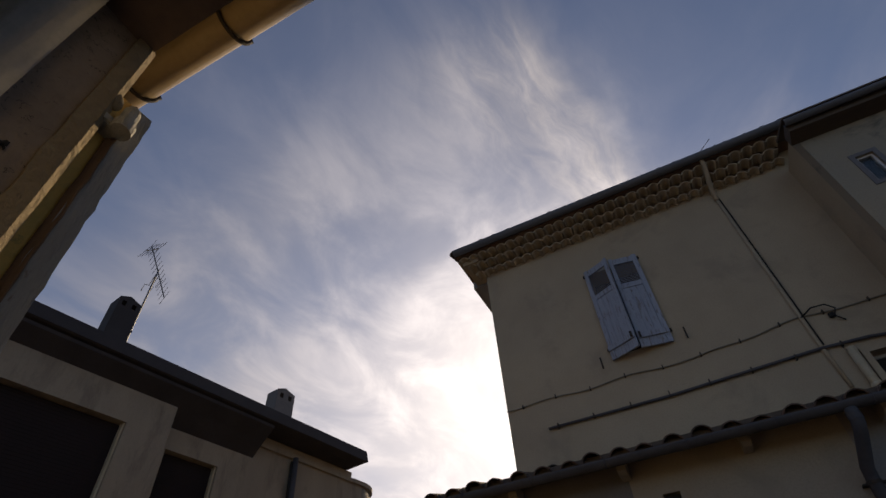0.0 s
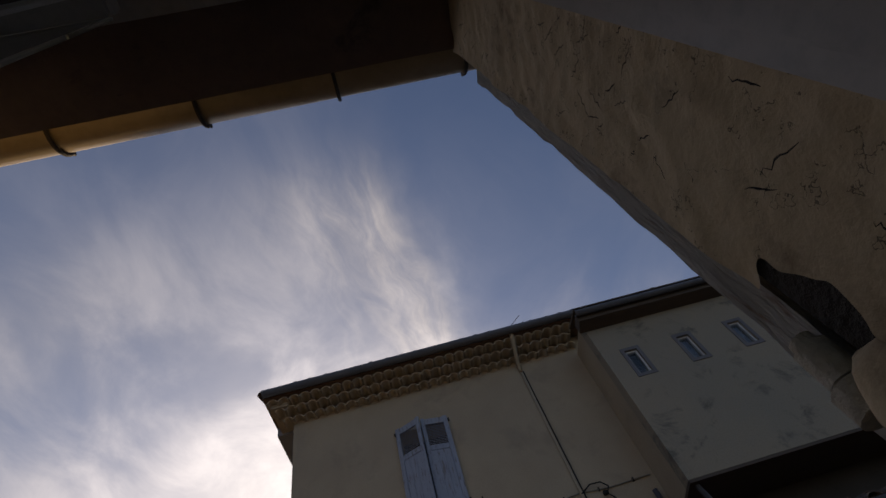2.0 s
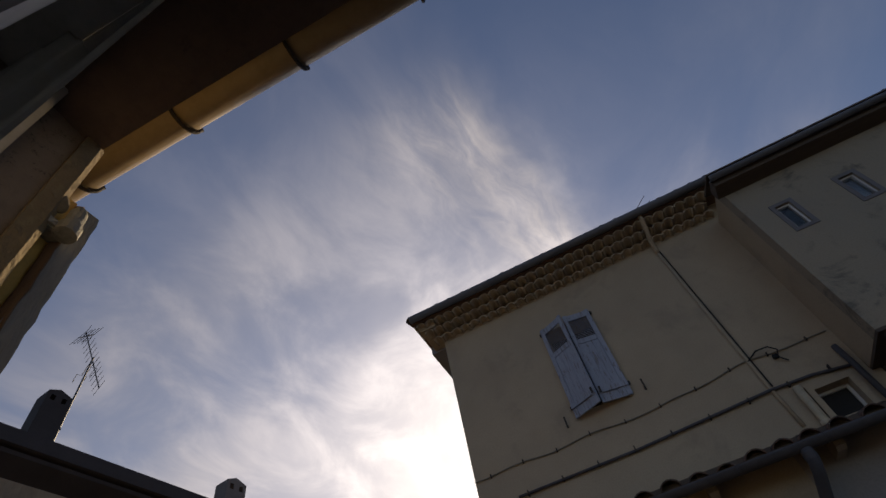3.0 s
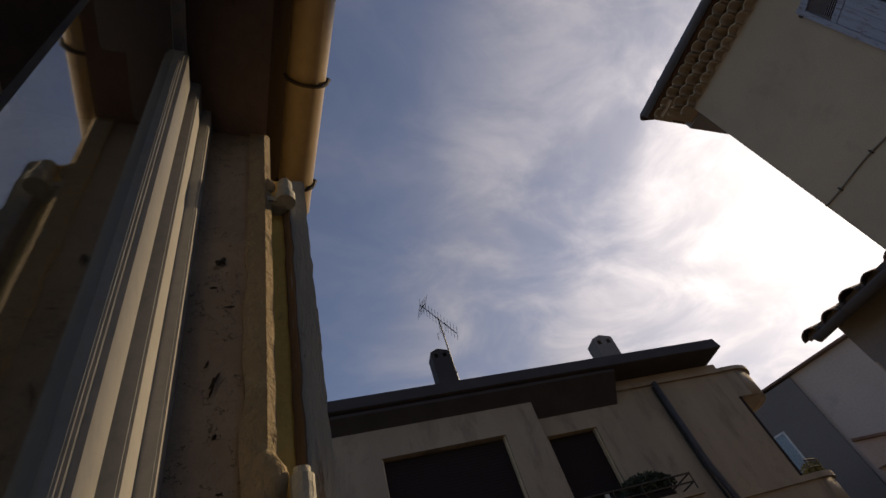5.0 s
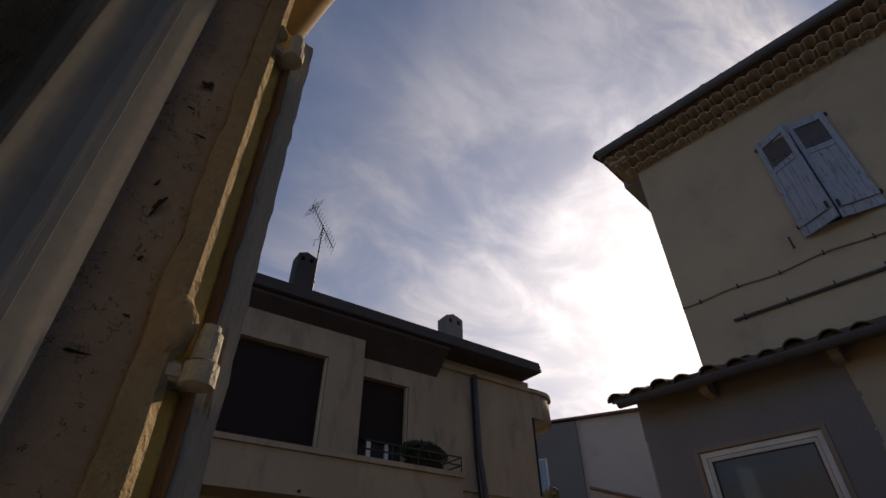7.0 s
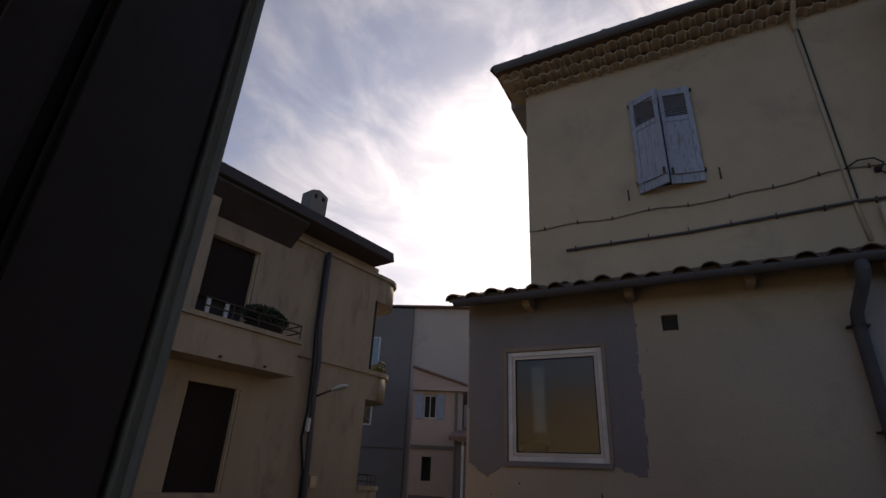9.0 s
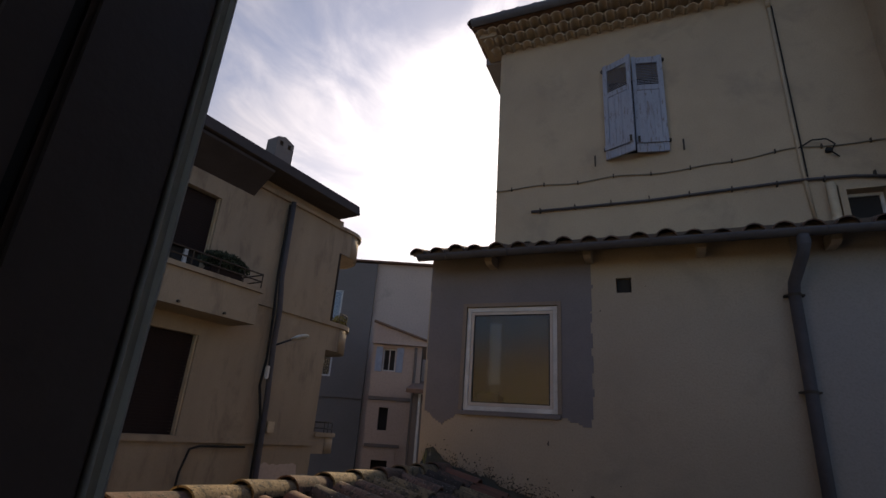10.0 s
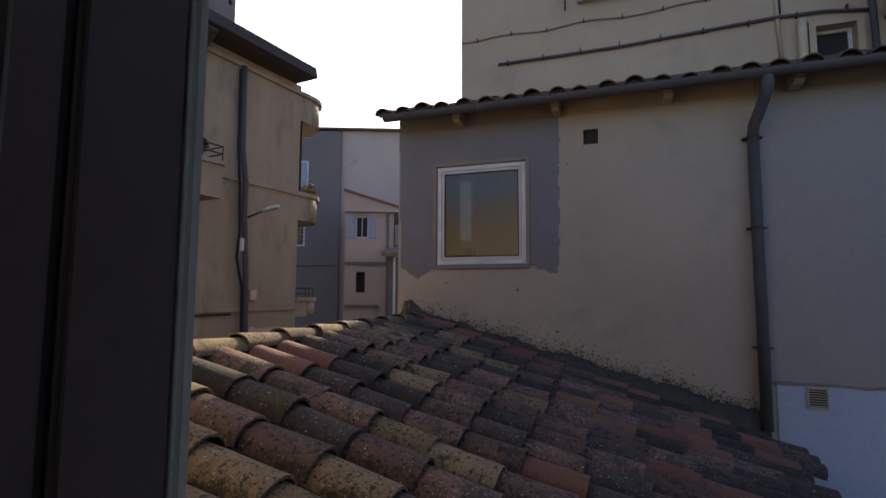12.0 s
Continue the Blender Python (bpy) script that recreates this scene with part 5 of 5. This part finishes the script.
bo = thing("meter_box", "small pale box on the wall above the belt course", "box")
bo.matrix_basis = LBM @ Matrix.Translation((0.42, -0.05, 7.4))
part("case", box(-0.1, 0.1, -0.06, 0.05, 0, 0.24, bevel=0.01), M_PIPE_BEIGE, bo)
lc = thing("cable", "black cable dropping down the wall below the belt", "cable")
lc.matrix_basis = LBM @ Matrix.Translation((0, -0.09, 0))
part("line", tube([(-0.2, 0, 7.08), (-1.3, 0, 7.08), (-1.5, 0, 7.02), (-1.62, 0, 6.6), (-1.66, 0, 5.5)], 0.025, 6), M_CABLE, lc)


def chimney(x, y, z0, z1, w, d, label, mat):
    t = thing("chimney", label, "chimney", "chimneys of the corner house")
    t.matrix_basis = LBM @ Matrix.Translation((x, y, z0))
    h = z1 - z0
    part("shaft", box(-w / 2, w / 2, -d / 2, d / 2, 0, h - 0.30), mat, t)
    holes = [(-w * 0.34, -w * 0.14, h - 0.23, h - 0.10), (w * 0.14, w * 0.34, h - 0.23, h - 0.10)]
    part("crown_front", pierced(-w / 2, w / 2, h - 0.2995, h - 0.03, -d / 2, -d / 2 + 0.04, holes), mat, t)
    part("crown_back", pierced(-w / 2, w / 2, h - 0.2995, h - 0.03, d / 2 - 0.04, d / 2, [(-w * 0.40, w * 0.40, h - 0.27, h - 0.04)]), mat, t)
    for sx in (-1, 1):
        part("crown_side", box(min(sx * (w / 2 - 0.04), sx * w / 2), max(sx * (w / 2 - 0.04), sx * w / 2), -d / 2 + 0.0405, d / 2 - 0.0405, h - 0.2995, h - 0.03), mat, t)
    cp = bmesh.new()
    a = [cp.verts.new(v) for v in ((-w / 2, -d / 2, h - 0.0295), (w / 2, -d / 2, h - 0.0295), (w / 2, d / 2, h - 0.0295), (-w / 2, d / 2, h - 0.0295))]
    b = [cp.verts.new(v) for v in ((-0.04, -d / 2, h + 0.07), (-0.04, d / 2, h + 0.07))]
    for fc in ((a[0], a[1], b[0]), (a[1], a[2], b[1], b[0]), (a[2], a[3], b[1]), (a[3], a[0], b[0], b[1]), (a[3], a[2], a[1], a[0])):
        cp.faces.new(fc)
    part("cap", cp, mat, t)
    return t


chimney(-0.40, 0.5, 13.5, 14.80, 0.56, 0.42, "square rendered chimney with two vent holes", M_FAR_GREY)
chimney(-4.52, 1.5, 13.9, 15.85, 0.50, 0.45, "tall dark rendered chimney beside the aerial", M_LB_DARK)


def aerial(m, label, mast, boom, count):
    t = thing("tv_aerial", label, "aerial", "television aerials")
    t.matrix_basis = m
    part("mast", tube([(0, 0, 0), (0.0, 0, mast)], 0.022, 6), M_ANT, t)
    bm = tube([(-boom * 0.36, 0, mast + 0.5 * boom), (boom * 0.36, 0, mast - 0.62 * boom)], 0.015, 5)
    part("boom", bm, M_ANT, t)
    for k in range(count):
        f = k / (count - 1)
        x, z = boom * (0.72 * f - 0.36), mast + boom * (0.5 - 1.12 * f)
        part("element", tube([(x - 0.045, -0.26, z + 0.045), (x + 0.045, 0.26, z - 0.045)], 0.0065, 4), M_ANT, t)
    return t


a1 = aerial(LBM @ Matrix.Translation((-4.18, 1.5, 14.3)), "grey television aerial on a mast beside the chimney", 2.9, 1.12, 13)
for z in (0.5, 0.9):
    part("bracket", box(-0.22, 0.03, -0.03, 0.03, z, z + 0.04), M_ANT, a1)
part("reflector", tube([(-0.50, 0, 3.22), (-0.22, 0, 3.52)], 0.012, 4), M_ANT, a1)
for k in range(5):
    part("element", tube([(-0.50 + k * 0.07, -0.36, 3.22 + k * 0.075), (-0.50 + k * 0.07, 0.36, 3.22 + k * 0.075)], 0.0065, 4), M_ANT, a1)
for s in (-1, 1):
    part("element", tube([(0.05, s * 0.18, 2.2), (0.12, s * 0.2, 2.5), (-0.1, s * 0.2, 2.45), (-0.12, s * 0.18, 2.2)], 0.009, 4), M_ANT, a1)
aerial(Matrix.Translation((3.05, 7.2, 14.5)) @ Matrix.Rotation(radians(60), 4, "Z"), "small television aerial on the ochre house roof", 1.2, 0.35, 4)

# ---- houses at the end of the street ----
FARC = Vector((0.665, -0.70, 7.564))


def far_m(az, dist, turn):
    a = radians(az)
    return Matrix.Translation((FARC.x - math.sin(a) * dist, FARC.y + math.cos(a) * dist, 0)) @ Matrix.Rotation(radians(turn), 4, "Z")


fw = thing("street_end_house", "tall pinkish house with a bare grey side", "house")
fw.matrix_basis = far_m(31.0, 27.0, 22)
part("wall", box(0, 9.0, 0, 8, 0, 16.22), M_FAR_PINK, fw)
part("wall", box(-4.0, -0.003, -0.25, 8, 0, 16.12), M_FAR_GREY, fw, "bare grey side wall")
part("eave_board", box(-4.0, 9.2, -0.32, 8.2, 16.225, 16.31), M_ROOFTILE_FAR, fw)
part("belt", box(-4.0, -0.01, -0.33, -0.251, 9.0, 9.18), M_FAR_GREY, fw)
wn = white_window("window", -2.55, -1.75, 10.0, 11.2, -0.29, fw, 0.08, 0.03, label="white framed window")
# Near-black sheet painted as the unlit room behind the pane.
part("blind", box(-2.55, -1.75, -0.256, -0.252, 10.0, 11.2), M_DARK, wn)
wn2 = white_window("window", -2.75, -1.65, 12.6, 14.5, -0.29, fw, 0.08, 0.03, label="white framed window with blind")
part("blind", box(-2.75, -1.65, -0.256, -0.252, 12.9, 14.5), M_BLUE, wn2)
fh = thing("street_end_house", "low pale house with blue shutters and gabled roof", "house")
fh.matrix_basis = far_m(30.4, 22.0, 24)
FWI = [(0.42, 0.98, 9.95, 10.90), (0.48, 0.86, 7.62, 8.50), (0.30, 1.10, 4.6, 6.75)]
part("wall", pierced(0, 2.05, 0.0, 11.05, 0.0, 0.3, FWI), M_FAR_PINK, fh)
# House body coloured near-black as the unlit rooms behind its openings.
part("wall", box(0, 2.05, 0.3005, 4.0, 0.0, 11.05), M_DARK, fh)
gbl = bmesh.new()
vs = [gbl.verts.new(p) for p in ((-0.05, -0.22, 11.06), (2.25, -0.22, 11.06), (-0.05, -0.18, 11.95), (-0.05, 3.9, 11.06), (2.25, 3.9, 11.06), (-0.05, 3.9, 11.95), (2.25, -0.18, 11.26), (2.25, 3.9, 11.26))]
for f in ((0, 1, 6, 2), (3, 5, 7, 4), (2, 6, 7, 5), (0, 2, 5, 3), (1, 4, 7, 6), (0, 3, 4, 1)):
    gbl.faces.new([vs[i] for i in f])
bmesh.ops.recalc_face_normals(gbl, faces=gbl.faces[:])
part("gable", gbl, M_FAR_PINK, fh)
part("roof", profile([(-0.3, 0), (4.0, 0), (4.0, 0.08), (-0.3, 0.08)], (0, 2.5)), M_ROOFTILE_FAR, fh).matrix_basis = Matrix.Translation((-0.08, 0, 11.97)) @ Matrix.Rotation(radians(17), 4, "Y")
for x0 in (0.12, 1.0):
    part("shutter", box(x0 if x0 > 0 else 0.0, (x0 if x0 > 0 else 0.0) + 0.28, -0.05, -0.002, 9.93, 10.95, bevel=0.004), M_BLUESHUT, fh, "pale blue open shutter")
part("belt", box(0, 2.05, -0.07, -0.002, 8.78, 8.92), M_FAR_GREY, fh)
# Opaque near-black pane carries the unlit room in its colour.
fwn = white_window("window", 0.42, 0.98, 9.95, 10.90, 0.10, fh, 0.06, 0.05, M_DARK, label="narrow white framed window")
part("mullion", box(0.68, 0.72, 0.10, 0.15, 10.01, 10.84), M_WHITE, fwn)
part("ledge", box(0.05, 1.45, -0.16, -0.002, 6.98, 7.10), M_FAR_GREY, fh)
part("door_arch", pierced(0.12, 1.30, 4.6, 6.97, -0.06, -0.002, [(0.38, 1.02, 4.6, 6.5)]), M_FAR_PINK, fh)
part("downpipe", tube([(1.80, -0.09, 11.0), (1.80, -0.09, 0)], 0.06, 8), M_FAR_GREY, fh)
rr = thing("street_end_shed", "small tiled porch beside the pale house", "shed")
rr.matrix_basis = far_m(25.6, 20.0, 20)
part("wall", box(0.0, 2.5, 0, 3, 0, 9.0), M_FAR_GREY, rr)
part("roof", profile([(-0.4, 9.0), (3, 9.6), (3, 9.75), (-0.4, 9.15)], (-0.25, 2.6)), M_ROOFTILE_FAR, rr)
part("pipe", tube([(0.25, -0.08, 9.0), (0.25, -0.08, 0)], 0.05, 8), M_WHITE, rr)

# ---- roof tiles ----
rnd = random.Random(5)
variants = []
for k in range(6):
    for mat in (M_TILE, M_TILE_RED, M_TILE_OCHRE_SUN, M_TILE_DARK):
        bm = canal_tile(0.385, 0.088 + 0.004 * (k % 3), 0.108 + 0.004 * (k % 2), 0.014, 9)
        rough_edge(bm, 0.0045, 14, k * 3.1)
        variants.append((mat, mesh_of(bm, "tile", mat)))
ANG = math.atan(RS)
PIT, STEP = 0.272, 0.298
ch = bmesh.new()
count = 0
y = -0.12
col = 0
while y < 4.95:
    x = ridge_x(y) + 0.07 + rnd.uniform(-0.03, 0.03)
    end = eave_x(y)
    row = 0
    while x < end - 0.28:
        near = x < 0.9 and y < 4.3
        if near:
            pick = rnd.random()
            red = 0.17 if x > -0.2 else 0.0
            mat = M_TILE_RED if pick < red else M_TILE_OCHRE_SUN if pick < (0.36 if x < -0.2 and y < 3 else 0.22) else M_TILE_DARK if pick > 0.66 else M_TILE
        else:
            mat = rnd.choice((M_TILE, M_TILE_DARK, M_TILE_DARK, M_TILE_RED))
        if row == 0 and 1.65 < y < 2.2:
            mat = M_TILE_RED
        me = rnd.choice([v[1] for v in variants if v[0] is mat])
        o = new("tile", me)
        o.parent = low
        o.matrix_basis = (Matrix.Translation((x, y + rnd.uniform(-0.012, 0.012), roof_z(x) + 0.012 + rnd.uniform(0, 0.012)))
                          @ Matrix.Rotation(ANG - radians(2.6 + rnd.uniform(-0.7, 0.7)), 4, "Y") @ Matrix.Rotation(radians(rnd.uniform(-2.2, 2.2)), 4, "Z"))
        count += 1
        c = canal_tile(0.385, 0.10, 0.085, 0.014, 6, under=True)
        c.transform(Matrix.Translation((x + 0.04, y + PIT / 2, roof_z(x) + 0.045)) @ Matrix.Rotation(ANG - radians(2.0), 4, "Y"))
        join(ch, c)
        x += STEP + rnd.uniform(-0.012, 0.012)
        row += 1
    y += PIT
    col += 1
part("channel_tiles", ch, M_TILE_DARK, low)["kind"] = "stuff"
y = -0.2
k = 0
while y < 4.9:
    bm = canal_tile(0.47, 0.086, 0.100, 0.012, 9)
    rough_edge(bm, 0.004, 12, k)
    o = new("ridge_tile", mesh_of(bm, "ridge_tile", M_TILE_OCHRE_SUN if k % 3 else M_TILE))
    o.parent = low
    x = ridge_x(y)
    o.matrix_basis = Matrix.Translation((x - 0.01, y + 0.36, roof_z(x) + 0.03)) @ Matrix.Rotation(radians(-90 + 2.0), 4, "Z") @ Matrix.Rotation(radians(-1.8), 4, "Y")
    y += 0.405
    k += 1
mb = box(0, 1, -0.06, 0.05, -0.14, 0.035)
bmesh.ops.subdivide_edges(mb, edges=[e for e in mb.edges if abs(e.verts[0].co.x - e.verts[1].co.x) > 0.5], cuts=90)
for v in mb.verts:
    yy = -0.25 + 5.2 * v.co.x
    v.co = Vector((ridge_x(yy) + v.co.y * 1.2, yy, roof_z(ridge_x(yy)) + v.co.z)) + noise.noise_vector(Vector((yy * 9, v.co.y * 20, v.co.z * 20))) * 0.015
part("ridge_mortar", mb, M_MOSS, low)
# mossy flashing where the roof meets the annex wall
fl = bmesh.new()
NX, NV = 120, 8
grid = []
for i in range(NX + 1):
    x = -1.84 + (1.95 + 1.84) * i / NX
    hgt = 0.12 + 0.05 * (x + 1.64) + 0.05 * noise.noise(Vector((x * 3, 0, 0))) + 0.04 * noise.noise(Vector((x * 14, 2, 0))) + (0.10 * max(0, 1 - abs(x + 1.75) / 0.25))
    row = []
    for j in range(NV + 1):
        t = j / NV
        yy = AY - 0.012 - 0.16 * (1 - t) ** 2 + 0.012 * noise.noise(Vector((x * 18, t * 6, 1)))
        row.append(fl.verts.new((x, min(yy, AY - 0.004), roof_z(x) - 0.02 + hgt * t)))
    grid.append(row)
for i in range(NX):
    for j in range(NV):
        fl.faces.new((grid[i][j], grid[i + 1][j], grid[i + 1][j + 1], grid[i][j + 1]))
part("flashing", fl, M_MOSS, low, "blackened mossy mortar fillet")
mv, mf = [], []
for k in range(5200):
    x = rnd.uniform(-1.84, 1.95)
    up_by = rnd.expovariate(1 / 0.05)
    if up_by > 0.30:
        continue
    base = roof_z(x) - 0.02 + 0.06 + 0.05 * (x + 1.64) + 0.05 * noise.noise(Vector((x * 3, 0, 0))) + 0.06 * noise.noise(Vector((x * 9, 5, 0)))
    r = rnd.uniform(0.002, 0.008)
    z = base + up_by
    i0 = len(mv)
    mv += [(x + r * rnd.uniform(0.6, 1.4) * math.cos(a * 1.0472), AY - 0.003, z + r * rnd.uniform(0.6, 1.4) * math.sin(a * 1.0472)) for a in range(6)]
    mv.append((x, AY - 0.003 - min(r, 0.008) * 0.8 - 0.004, z))
    mf += [(i0 + a, i0 + (a + 1) % 6, i0 + 6) for a in range(6)]
mme = bpy.data.meshes.new("moss")
mme.from_pydata(mv, [], mf)
mme.materials.append(M_MOSS)
mo = new("moss", mme)
mo.parent = low
mo["kind"] = "stuff"
mo["label"] = "dark moss specks creeping up the wall"

# tiles on the annex lean-to and the ochre roof edge
tm = canal_tile(0.42, 0.085, 0.10, 0.014, 8)
tm.transform(Matrix.Rotation(radians(-90), 4, "Z"))
tm.transform(Matrix.Diagonal((1, 1, 0.98, 1)))
rough_edge(tm, 0.006, 12, 2.0)
tme = mesh_of(tm, "roof_tile", M_TILE)
for x_from, x_to, y0, z0, ang, rows, parent, pitch in ((AX - 0.05, 7.0, 4.98, 9.785, 17, 4, ann, 0.255), (OX - 0.36, 8.9, 6.08, 14.385, 17, 2, och, 0.265)):
    x = x_from
    while x < x_to:
        for r in range(rows):
            o = new("roof_tile", tme)
            o.parent = parent
            yy = y0 + r * 0.36
            o.matrix_basis = Matrix.Translation((x + rnd.uniform(-0.022, 0.022), yy, z0 + (yy - y0) * math.tan(radians(ang)) + rnd.uniform(-0.016, 0.014))) @ Matrix.Rotation(radians(ang + rnd.uniform(-2, 2)), 4, "X")
        x += pitch

# dry weeds rooted between the tiles
for k, (wx, wy, hh) in enumerate(((-0.72, 1.16, 0.17), (-1.15, 1.02, 0.13), (-1.72, 4.72, 0.16))):
    wd_ = thing("weed", "small dry grass tuft growing between the roof tiles", "weed", "weeds on the roof", at=(wx, wy, roof_z(wx) + 0.03))
    bm = bmesh.new()
    for j in range(14):
        a, l = rnd.uniform(0, 6.28), hh * rnd.uniform(0.5, 1.0)
        dx, dy = math.cos(a), math.sin(a)
        lean = rnd.uniform(0.1, 0.5) * l
        pts_ = [(0.01 * dx, 0.01 * dy, 0), (0.01 * dx + lean * 0.4 * dx, 0.01 * dy + lean * 0.4 * dy, l * 0.6), (lean * dx, lean * dy, l)]
        tube(pts_, 0.0016, 4, bm)
    part("grass_tuft", bm, M_LEAF_DRY, wd_)["kind"] = "stuff"
